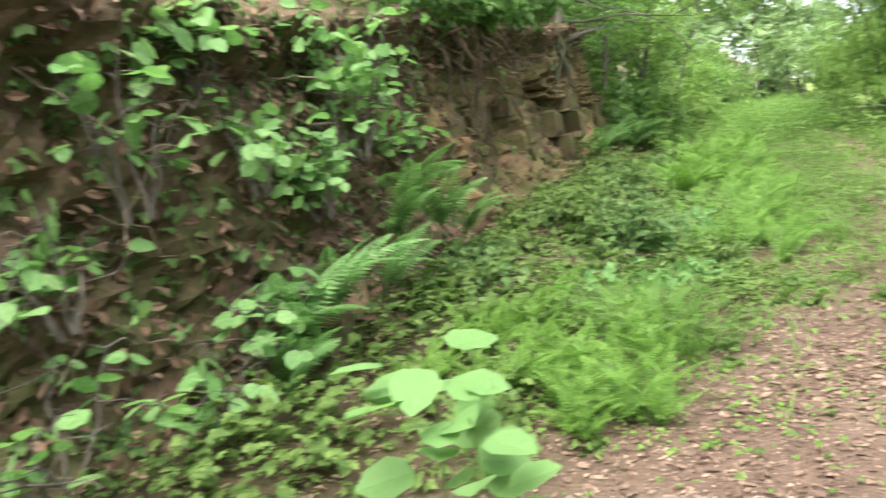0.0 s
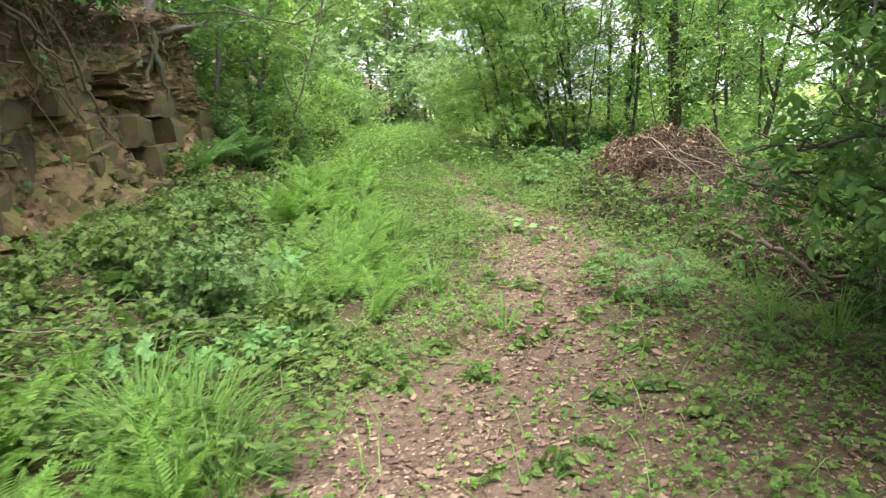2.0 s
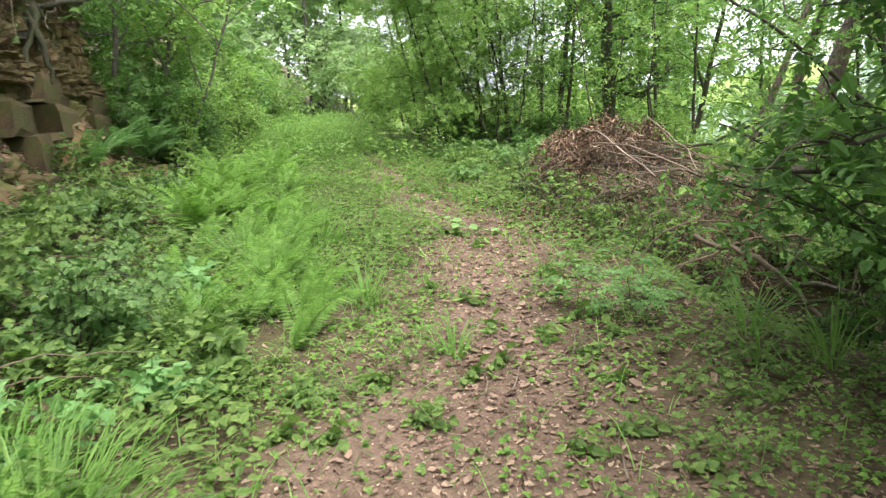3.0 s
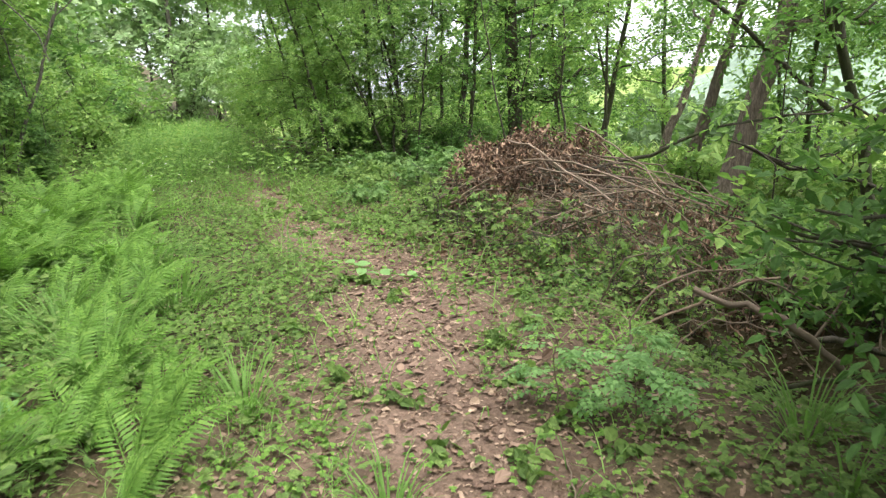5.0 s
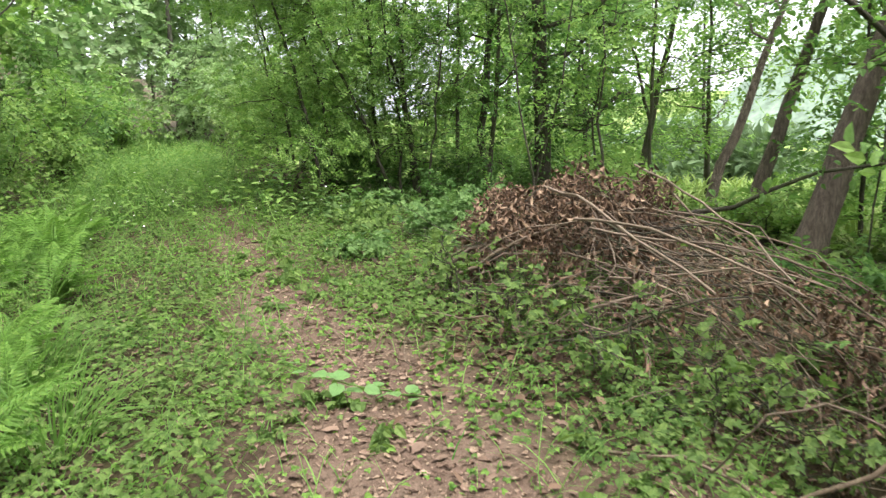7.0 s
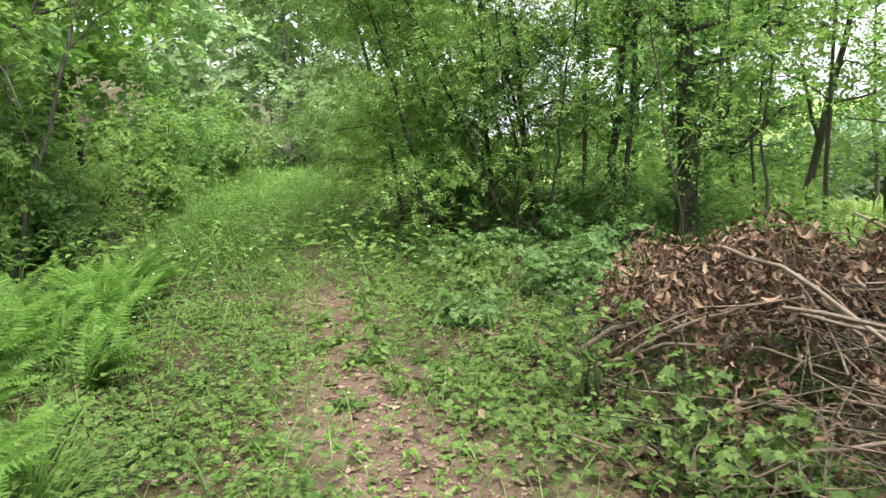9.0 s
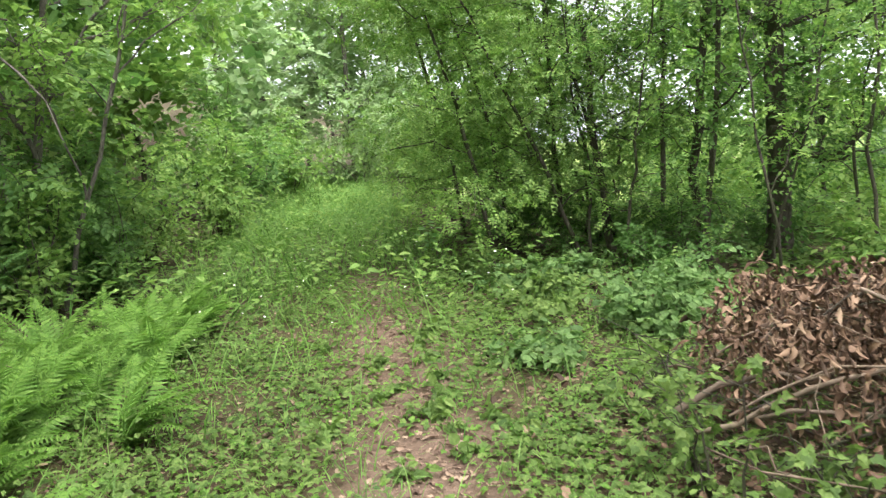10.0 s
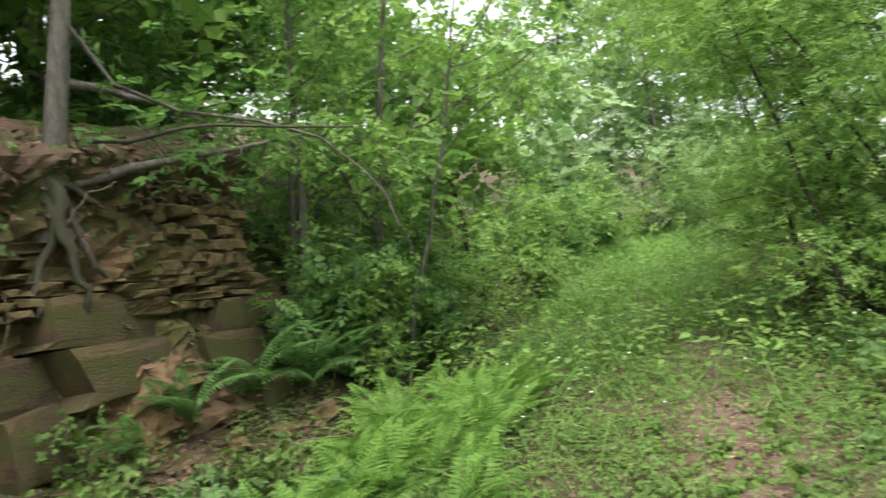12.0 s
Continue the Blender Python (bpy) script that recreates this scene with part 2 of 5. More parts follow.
FLAT = (ROUND[0] * np.array([0.85, 1, 1]) + np.array([(0, 0, 0), (0.05, 0.1, 0.1), (-0.1, 0, 0.02), (0.06, 0.06, 0.16), (0.1, 0.05, 0.1), (-0.1, -0.08, -0.02), (0.02, 0.1, 0.15), (-0.04, 0.0, 0.02), (0.05, 0, 0)]), ROUND[1])
BLADE = (np.array([(-0.5, 0, 0), (0.5, 0, 0), (0.45, 0.38, -0.02), (-0.45, 0.38, -0.02), (0.32, 0.72, -0.16), (-0.32, 0.72, -0.16), (0.05, 0.95, -0.46), (-0.05, 0.95, -0.46)]),
         np.array([(0, 1, 2, 3), (3, 2, 4, 5), (5, 4, 6, 7)]))
QUAD = (np.array([(0, 0, 0), (0.3, 0.42, 0.06), (0, 1, -0.08), (-0.3, 0.42, 0.06)]), np.array([(0, 1, 2, 3)]))


def many_leaflets(n, reach, taper=0.9, droop=0.25, wide=1.2):
    """A pinnate leaf with n pairs of leaflets."""
    pos, way, size = [], [], []
    for i in range(n):
        s = (i + 0.7) / n
        for side in (-1, 1):
            pos.append((0, s, -droop * s * s))
            way.append((side, 0.35, -0.15))
            size.append(reach * (0.55 + 0.45 * math.sin(math.pi * min(1, s * 1.1))) * (1 - (1 - taper) * s))
    pos.append((0, 1, -droop))
    way.append((0, 1, -0.4))
    size.append(reach * 0.7)
    return scatter(QUAD, pos, way, np.tile((0, 0, 1.0), (len(pos), 1)), size, np.array(size) * wide)


PINNATE = many_leaflets(4, 0.34)
ELDER = many_leaflets(4, 0.42, droop=0.15)


def palm_leaf(parts=3, spread=1.1):
    """Three or five leaflets from one point."""
    a = np.linspace(-spread, spread, parts)
    way = np.stack([np.sin(a), np.cos(a), -0.15 + 0 * a], 1)
    return scatter(QUAD, np.zeros((parts, 3)), way, np.tile((0, 0, 1.0), (parts, 1)), 1 - 0.25 * np.abs(a) / spread, (1 - 0.25 * np.abs(a) / spread) * 1.35)


TRIPLE = palm_leaf(3)
BRAMBLE = scatter(LEAF, np.zeros((3, 3)), [(-0.9, 0.5, -0.15), (0, 1, -0.2), (0.9, 0.5, -0.15)], np.tile((0, 0, 1.0), (3, 1)), [0.75, 1.0, 0.75], [1.05, 1.35, 1.05])


def fern_frond(pairs=17, lobes=5, arch=0.45):
    """A feathery frond one unit long, arching over."""
    bits, mid = [], []
    for i in range(pairs + 1):
        s = i / pairs
        mid.append((0, s * (1 - 0.12 * s), 0.32 * s - (0.32 + arch) * s ** 2.2))
    mid = np.array(mid)
    bits.append(tube(mid, np.linspace(0.008, 0.002, len(mid)), 3))
    pos, way, size = [], [], []
    for i in range(2, pairs):
        s = i / pairs
        reach = 0.2 * math.sin(math.pi * (0.12 + 0.88 * s) ** 0.85) ** 0.8
        t = mid[min(i + 1, pairs)] - mid[i - 1]
        t = t / np.linalg.norm(t)
        for side in (-1, 1):
            ax = unit(np.array([side, 0, -0.12]) + 0.45 * t)
            pos.append(mid[i])
            way.append(ax + np.array([0, 0, -0.1]))
            size.append(reach)
            for u in np.linspace(0.2, 0.75, lobes):
                pos.append(mid[i] + ax * reach * u)
                way.append(ax * 0.8 + t * 0.8)
                size.append(0.045 * (1.2 - u))
    bits.append(scatter(QUAD, pos, way, np.tile((0, 0.2, 1.0), (len(pos), 1)), size, np.where(np.array(size) > 0.06, 0.05, np.array(size) * 1.1)))
    return join(bits)


def tube(pts, radii, sides=6):
    pts, radii = np.asarray(pts, float), np.asarray(radii, float)
    t = unit(np.gradient(pts, axis=0))
    ref = np.array([0.31, 0.17, 0.93]) if abs(t[0][2]) < 0.8 else np.array([1.0, 0.13, 0.0])
    x = unit(np.cross(t, ref))
    y = np.cross(t, x)
    a = np.arange(sides) * 2 * math.pi / sides
    V = pts[:, None] + radii[:, None, None] * (np.cos(a)[None, :, None] * x[:, None] + np.sin(a)[None, :, None] * y[:, None])
    n = len(pts)
    i, j = np.meshgrid(np.arange(n - 1), np.arange(sides), indexing="ij")
    k = (j + 1) % sides
    F = np.stack([i * sides + j, i * sides + k, (i + 1) * sides + k, (i + 1) * sides + j], -1).reshape(-1, 4)
    return V.reshape(-1, 3), F


def wander(start, end, n, sway, rng, sag=0.0):
    """A crooked line from start to end."""
    start, end = np.asarray(start, float), np.asarray(end, float)
    s = np.linspace(0, 1, n)[:, None]
    p = start + (end - start) * s
    j = np.cumsum(rng.normal(0, 1, (n, 3)), axis=0)
    j -= j[:1] + (j[-1:] - j[:1]) * s
    p += j * sway
    p[:, 2] -= sag * (4 * s * (1 - s))[:, 0]
    return p


# ---- ground ----
def step(a, b, v):
    t = np.clip((np.asarray(v, float) - a) / (b - a), 0, 1)
    return t * t * (3 - 2 * t)


def face_x(y):
    """Where the foot of the rock face stands."""
    return np.interp(y, [-6, 0, 5, 9, 12, 13.5, 16, 30], [-2.6, -2.15, -2.05, -2.15, -1.8, -1.75, -2.2, -3.5])


def track_x(y):
    return np.interp(y, [-4, 2, 4, 5, 5.6, 6.2, 6.8, 7.3, 8, 8.7, 9.3, 10, 13.3, 40], [0.3, 0.4, 0.5, 0.9, 1.35, 1.62, 1.75, 1.95, 2.1, 2.12, 2.05, 1.93, 1.88, 1.9])


def track_w(y):
    return np.interp(y, [-4, 4.2, 5.0, 5.6, 6.2, 6.8, 7.4, 8.1, 8.7, 9.3, 11, 13.3, 15], [1.2, 1.0, 0.72, 0.46, 0.34, 0.42, 0.58, 0.5, 0.35, 0.22, 0.16, 0.1, 0.0])


def rolling(x, y):
    return 0.5 * np.sin(1.9 * x + 0.7 * np.sin(1.3 * y)) * np.sin(1.55 * y + 0.4) + 0.3 * np.sin(4.1 * x + 1.1) * np.sin(3.7 * y + 0.6 * x) + 0.2 * np.sin(9.3 * x + 2 * np.sin(3 * y)) * np.sin(8.1 * y)


def height(x, y):
    x, y = np.asarray(x, float), np.asarray(y, float)
    z = -0.33 * step(-0.5, 5.2, y) + 0.35 * step(0, -8, y) - 0.004 * np.clip(y - 5, 0, 60)
    z = z + 0.42 * step(-0.5, -2.0, x) + 0.02 * rolling(x, y)
    fx = face_x(y)
    w = np.interp(y, [12.8, 15, 30], [0.45, 2.2, 3.0])
    rise = np.interp(y, [-6, 3, 13, 17, 30], [1.5, 1.75, 1.7, 1.4, 1.2])
    z = z + rise * step(0, 1, (fx - 0.12 - x) / w) + 0.5 * np.clip(fx - 0.4 - x, 0, 14) + 0.2 * np.clip(fx - 14 - x, 0, 60)
    z = z - 0.1 * np.clip(x - 3, 0, 70) - (0.085 + 0.09 * step(-1, 5, 0.7 * y - x)) * np.clip(y - 18, 0, 110) * step(3.5, 9, x) - 0.045 * np.clip(y - 13.5, 0, 16)
    z = z - 0.72 * np.exp(-((x - 3.85) / 0.5) ** 2 - ((y - 6.7) / 0.9) ** 2)
    return z


def lines(a, b, fine, reach):
    inner = np.arange(a, b + 1e-6, fine)
    g = np.cumsum(fine * 1.17 ** np.arange(1, 60))
    g = g[g < reach]
    return np.concatenate([a - g[::-1], inner, b + g])


gx, gy = lines(-3.4, 5.2, 0.085, 420), lines(-1.0, 15, 0.095, 420)
X, Y = np.meshgrid(gx, gy)
Z = height(X, Y) + 0.008 * np.sin(23 * X + 3 * np.sin(11 * Y)) * np.sin(19 * Y)
n, m = X.shape
idx = np.arange(n * m).reshape(n, m)
ground = new("ground", mesh_np("ground", np.stack([X, Y, Z], -1).reshape(-1, 3), np.stack([idx[:-1, :-1], idx[:-1, 1:], idx[1:, 1:], idx[1:, :-1]], -1).reshape(-1, 4), SOIL, True))
bare_soil = np.clip(1.5 - np.abs(X - track_x(Y)) / np.maximum(track_w(Y) + 0.25, 0.05), 0, 1) * step(16, 13, Y)
# under the shady tree more dark mould, which also paints in its shade
bare_soil = np.maximum(bare_soil, step(0.2, 1.0, X) * (0.8 - 0.55 * step(1.5, 2.4, X) * step(7.0, 6.2, Y)) * step(4.0, 3.0, X) * step(8.5, 7, Y))
meadow = step(7.3, 8.8, X + 0.4 * np.sin(Y)) * step(-20, 0, Y)
cover = ground.data.color_attributes.new("cover", "FLOAT_COLOR", "POINT")
cover.data.foreach_set("color", np.stack([bare_soil, meadow, 0 * X, 0 * X + 1], -1).astype(np.float32).ravel())
tagged(ground, "reddish brown woodland soil under leaf litter", "ground", kind="structure")


# ---- trees ----
def tree(name, base, top, radius, label, crown_from=0.4, spread=1.3, limbs=9, leaves=4000, leaf=LEAF, size=0.08, mat=None, bark=None, seed=1, lift=0.35, sway=0.05, flat=0.5, group="", category="tree", bend=None, sides=9, ball=0.22, width=None, reach_to=()):
    """A tree: tapered trunk from base to top, crooked limbs with twigs, a ragged crown of leaves on the twigs."""
    rng = np.random.default_rng(seed)
    mat, bark = mat or L_TREE, bark or BARK
    base, top = np.array(base, float), np.array(top, float)
    if len(base) == 2:
        base = np.array([*base, float(height(*base))])
    base[2] -= 0.06
    e = thing(name, tuple(base), label, category, group)
    H = np.linalg.norm(top - base)
    line = wander(base, top, 14, sway * H / 14, rng)
    if bend is not None:
        s = np.linspace(0, 1, 14)[:, None]
        line += np.array(bend) * 4 * s * (1 - s)
    r = radius * (1 - np.linspace(0, 1, 14) ** 1.1 * 0.85)
    r[0] *= 1.35
    part_np("trunk", *tube(line, r, sides), bark, e, smooth=True)
    tips = []
    for frac, end in reach_to:
        p, end = line[int(frac * 13)], np.array(end, float)
        lr = max(0.008, radius * (1 - frac * 0.75) * 0.6)
        limb = wander(p, end, 12, 0.012 * np.linalg.norm(end - p), rng, -0.05)
        bits = [tube(limb, np.linspace(lr, lr * 0.25, 12), 6)]
        tips.append(limb[5:])
        for q in range(5):
            b = limb[rng.integers(4, 11)]
            tw = wander(b, b + rng.normal(0, 0.3, 3) * np.array([1, 1, 0.6]), 6, 0.02, rng)
            bits.append(tube(tw, np.linspace(lr * 0.3, lr * 0.12, 6), 4))
            tips.append(tw[1:])
        part_np("limb", *join(bits), bark, e, smooth=True)
    for k in range(limbs):
        s = crown_from + (0.97 - crown_from) * (k + rng.random()) / limbs
        i = min(12, int(s * 13))
        p = line[i] + (line[i + 1] - line[i]) * (s * 13 - i)
        a = rng.uniform(0, 2 * math.pi)
        reach = spread * rng.uniform(0.55, 1.1) * (1.05 - 0.55 * ((s - crown_from) / (1 - crown_from)))
        end = p + np.array([math.cos(a) * reach, math.sin(a) * reach, reach * (lift + rng.uniform(-0.2, 0.35))])
        lr = max(0.006, radius * (1 - s * 0.75) * 0.42)
        limb = wander(p, end, 8, 0.06 * reach, rng, -0.06 * reach)
        bits = [tube(limb, np.linspace(lr, lr * 0.3, 8), 5)]
        tips.append(limb[3:])
        for q in range(4):
            b = limb[rng.integers(2, 7)]
            d = unit(rng.normal(0, 1, 3) + (end - p) / reach * 0.8) * reach * rng.uniform(0.3, 0.55)
            d[2] *= flat
            tw = wander(b, b + d, 6, 0.03 * reach, rng)
            bits.append(tube(tw, np.linspace(lr * 0.4, lr * 0.15, 6), 3))
            tips.append(tw[1:])
        part_np("limb", *join(bits), bark, e, smooth=True)
    tips = np.concatenate(tips)
    if leaf is LEAF and base[1] > 12:
        leaf = QUAD
    per = 7 if len(leaf[0]) < 12 else 1
    m = leaves // per
    off = rng.normal(0, 1, (m, 3)) * spread * ball
    off[:, 2] *= flat
    pos, way, up = sprays(rng, tips[rng.integers(0, len(tips), m)] + off, unit(off * 0.6 + rng.normal(0, 0.3, (m, 3))), size, per)
    sz = size * rng.uniform(0.6, 1.25, len(pos))
    ok = clear_way(pos)
    part_np("crown", *scatter(leaf, pos[ok], way[ok], up[ok], sz[ok], None if width is None else sz[ok] * width), mat, e)
    return e


def sprays(g, centre, heading, size, per=7):
    """Leaves set left and right along short drooping shoots, one shoot for each centre."""
    n = len(centre)
    d = unit(heading * np.array([1, 1, 0.6]) + g.normal(0, 0.35, (n, 3)) + np.array([0, 0, -0.12]))
    side = unit(np.cross(d, np.array([0, 0, 1.0]) + g.normal(0, 0.25, (n, 3))))
    j = np.arange(per)
    along = (j - per * 0.4)[None, :, None] * 0.42 * size
    sag = np.stack([0 * j, 0 * j, -0.018 * size * j ** 2.0], 1)[None]
    pos = (centre[:, None] + d[:, None] * along + sag).reshape(-1, 3)
    flip = np.where(j % 2 == 0, 1.0, -1.0)[None, :, None]
    way = (d[:, None] * 0.75 + side[:, None] * flip * 0.85).reshape(-1, 3) + g.normal(0, 0.2, (n * per, 3)) + np.array([0, 0, -0.22])
    up = np.repeat(np.cross(side, d), per, axis=0) + g.normal(0, 0.25, (n * per, 3))
    return pos, way, up * np.where(up[:, 2:] < 0, -1, 1)


def clear_way(pos):
    """Which leaves stay: those that do not hang into the line walked."""
    x, y, z = pos.T
    off = np.abs(x - 0.23 * y) * 0.974
    return ~((z < 2.3) & (z > 0.75) & (off < 0.95) & (y > -1.5) & (y < 9)) & ~((z < 2.3) & (((x > -0.6) & (x < 1.25) & (y > -1.5) & (y <= 4.3)) | ((x > 0.0) & (x < 2.5) & (y > 4.3) & (y < 9.0) & (z > 0.4))))


def foliage_shell(rng, centre, radii, count):
    """Points through a lumpy volume, thicker towards its outside."""
    d = unit(rng.normal(0, 1, (count, 3)))
    lump = 1 + 0.22 * np.sin(d[:, 0] * 5 + centre[0] * 3) * np.sin(d[:, 1] * 6 + centre[1]) + 0.15 * np.sin(d[:, 2] * 9 + centre[0])
    s = rng.random(count) ** 0.45 * lump
    return np.asarray(centre) + d * s[:, None] * np.asarray(radii), d


def shrub(name, base, radii, label, leaves=2500, leaf=LEAF, size=0.06, mat=None, bark=None, seed=1, stems=9, group="", category="shrub", droop=0.2, lean=(0, 0), width=None):
    """A bush: several crooked stems from the ground, leaves gathered in clumps on their side shoots."""
    rng = np.random.default_rng(seed)
    base = np.array([*base, float(height(*base[:2]))]) if len(base) == 2 else np.array(base, float)
    base[2] -= 0.03
    e = thing(name, tuple(base), label, category, group)
    rx, ry, rz = radii
    tips = []
    for k in range(stems):
        a = rng.uniform(0, 2 * math.pi)
        q = math.sqrt(rng.random())
        end = base + np.array([rx * q * math.cos(a) + lean[0], ry * q * math.sin(a) + lean[1], rz * rng.uniform(1.1, 1.9) * (1.05 - 0.45 * q * q)])
        ln = wander(base + np.array([0.05 * math.cos(a), 0.05 * math.sin(a), 0]), end, 9, 0.035 * rz, rng, -0.1 * rz)
        r0 = 0.006 + 0.008 * rz
        bits = [tube(ln, np.linspace(r0, r0 * 0.3, 9), 4)]
        tips.append(ln[3:])
        for j in range(5):
            b = ln[rng.integers(3, 9)]
            d = rng.normal(0, 0.33, 3) * np.array([rx, ry, rz * 0.6])
            tw = wander(b, b + d, 5, 0.02, rng)
            bits.append(tube(tw, np.linspace(r0 * 0.4, r0 * 0.2, 5), 3))
            tips.append(tw)
        part_np("stem", *join(bits), bark or DARKBARK, e, smooth=True)
    tips = np.concatenate(tips)
    if leaf is LEAF and base[1] > 12:
        leaf = QUAD
    per = 2 if leaf is ROUND else 5 if len(leaf[0]) < 10 else 1
    m = leaves // per
    off = rng.normal(0, 0.14, (m, 3)) * np.array([rx, ry, rz])
    centre = tips[rng.integers(0, len(tips), m)] + off
    pos, way, up = sprays(rng, centre, unit(off) * 0.7 + unit(centre - base) * 0.5, size, per)
    way[:, 2] -= droop
    pos[:, 2] = np.maximum(pos[:, 2], height(pos[:, 0], pos[:, 1]) + 0.02)
    sz = size * rng.uniform(0.55, 1.25, len(pos))
    part_np("foliage", *scatter(leaf, pos, way, up, sz, None if width is None else sz * width), mat or L_TREE, e)
    return e


# right of the track, beyond the brush pile
tree("tree", (6.9, 10.5), (8.2, 9.95, 4.6), 0.155, "leaning tree with reddish grey bark on the slope", 0.6, 1.5, 8, 4200, size=0.075, bark=PINE, mat=L_TREE, seed=11, sway=0.03, reach_to=[(0.42, (8.4, 9.6, 1.3))])
tree("tree", (7.66, 12.1), (9.0, 11.6, 4.2), 0.095, "slender leaning tree with reddish bark", 0.55, 1.2, 7, 3200, size=0.075, bark=PINE, seed=12, sway=0.04)
tree("tree", (8.3, 13.4), (9.9, 13.4, 3.6), 0.08, "crooked tree with a broken limb", 0.5, 1.2, 6, 3000, size=0.075, bark=PINE, seed=18, sway=0.08)
tree("tree", (8.1, 14.9), (8.9, 14.3, 4.5), 0.06, "forked small tree with dark bark", 0.25, 1.5, 10, 3800, size=0.08, bark=DARKBARK, mat=L_TREE, seed=13, reach_to=[(0.25, (7.6, 14.7, 2.2))])
tree("tree", (4.32, 14.1), (4.05, 14.1, 4.8), 0.04, "thin upright locust sapling", 0.25, 1.2, 11, 1300, PINNATE, 0.125, L_BRIGHT, DARKBARK, 14, sway=0.1)
tree("tree", (3.95, 14.75), (3.85, 14.75, 4.6), 0.03, "straight slim locust sapling", 0.25, 1.2, 11, 1200, PINNATE, 0.125, L_BRIGHT, DARKBARK, 24, sway=0.05)
tree("tree", (5.2, 13.9), (5.3, 13.8, 4.6), 0.035, "straight thin tree with dark bark", 0.15, 1.2, 13, 4200, LEAF, 0.06, L_TREE, DARKBARK, 25, sway=0.05)
tree("tree", (5.3, 14.2), (5.6, 14.3, 5.5), 0.055, "straight young tree with dark bark", 0.2, 1.3, 12, 4200, size=0.066, bark=DARKBARK, seed=15, sway=0.12)
tree("tree", (5.95, 13.9), (5.85, 14.0, 6), 0.125, "thick ivy-grown tree beside the brush pile", 0.12, 1.3, 14, 6500, size=0.062, bark=DARKBARK, seed=16)
tree("tree", (4.85, 14.0), (4.6, 14.1, 4.6), 0.03, "thin crooked sapling in the undergrowth", 0.2, 0.9, 9, 2600, size=0.06, bark=DARKBARK, seed=19, sway=0.16)
tree("tree", (6.95, 8.5), (5.3, 8.5, 3.9), 0.06, "young tree with long sweeping branches", 0.35, 1.3, 10, 6000, size=0.07, bark=DARKBARK, mat=L_TREE, seed=17, reach_to=[(0.24, (3.7, 8.4, 2.0)), (0.4, (5.0, 7.7, 1.7)), (0.3, (7.9, 8.6, 1.4))])
for k, (bx, by, tx, ty, tz) in enumerate([(3.95, 14.0, 2.05, 14.0, 3.4), (3.05, 14.1, 2.1, 14.0, 3.4), (3.4, 14.7, 2.5, 14.6, 3.5), (3.1, 15.8, 2.1, 15.9, 3.6), (3.5, 16.6, 2.4, 16.6, 4.0), (3.3, 18.6, 2.3, 18.6, 4.4), (4.4, 14.3, 2.9, 14.2, 4.4), (4.6, 15.6, 3.2, 15.9, 5.0), (3.8, 17.5, 2.6, 17.6, 4.8)]):
    tree("tree", (bx, by), (tx, ty, tz), 0.024, "slim locust sapling arching over the grassy track", 0.1, 1.2, 14, 1800, PINNATE, 0.13, L_BRIGHT, DARKBARK, 20 + k, lift=0.1, sway=0.06, bend=(0.12, 0, 0.15), group="locust saplings", ball=0.28, flat=0.32)
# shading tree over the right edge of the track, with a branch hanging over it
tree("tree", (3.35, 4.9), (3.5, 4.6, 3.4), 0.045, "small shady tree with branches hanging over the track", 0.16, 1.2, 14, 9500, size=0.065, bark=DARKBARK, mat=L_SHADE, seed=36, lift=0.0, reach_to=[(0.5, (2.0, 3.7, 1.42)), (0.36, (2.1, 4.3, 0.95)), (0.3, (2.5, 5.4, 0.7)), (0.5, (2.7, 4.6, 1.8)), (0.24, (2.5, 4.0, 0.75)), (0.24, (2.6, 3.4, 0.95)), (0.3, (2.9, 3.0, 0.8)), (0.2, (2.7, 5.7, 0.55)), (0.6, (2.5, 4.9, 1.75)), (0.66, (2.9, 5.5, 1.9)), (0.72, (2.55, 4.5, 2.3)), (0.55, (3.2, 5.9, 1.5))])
tree("tree", (4.3, 6.1), (4.6, 6.2, 3.2), 0.04, "small leafy tree over the hollow", 0.2, 1.0, 11, 2400, size=0.062, bark=DARKBARK, mat=L_BRIGHT, seed=37, lift=0.05, reach_to=[(0.2, (3.0, 6.1, 0.35)), (0.26, (3.2, 6.6, 0.75)), (0.3, (3.3, 5.8, 1.1))])
# two crowns added mostly out of view, to keep light off the right edge
tree("tree", (4.0, 3.0), (3.3, 3.3, 4.6), 0.06, "unseen leafy tree added to shade the edge of the track", 0.5, 1.5, 11, 5600, size=0.12, bark=DARKBARK, mat=L_SHADE, seed=38, lift=0.1, reach_to=[(0.6, (2.3, 4.3, 2.75)), (0.6, (2.2, 3.4, 2.75)), (0.62, (2.8, 5.0, 2.8)), (0.66, (1.9, 4.6, 2.9))])
tree("tree", (4.9, 3.9), (4.7, 4.2, 6.2), 0.08, "tall leafy tree added as shade behind the thicket", 0.25, 1.7, 13, 4200, size=0.11, bark=BARK, mat=L_SHADE, seed=39)
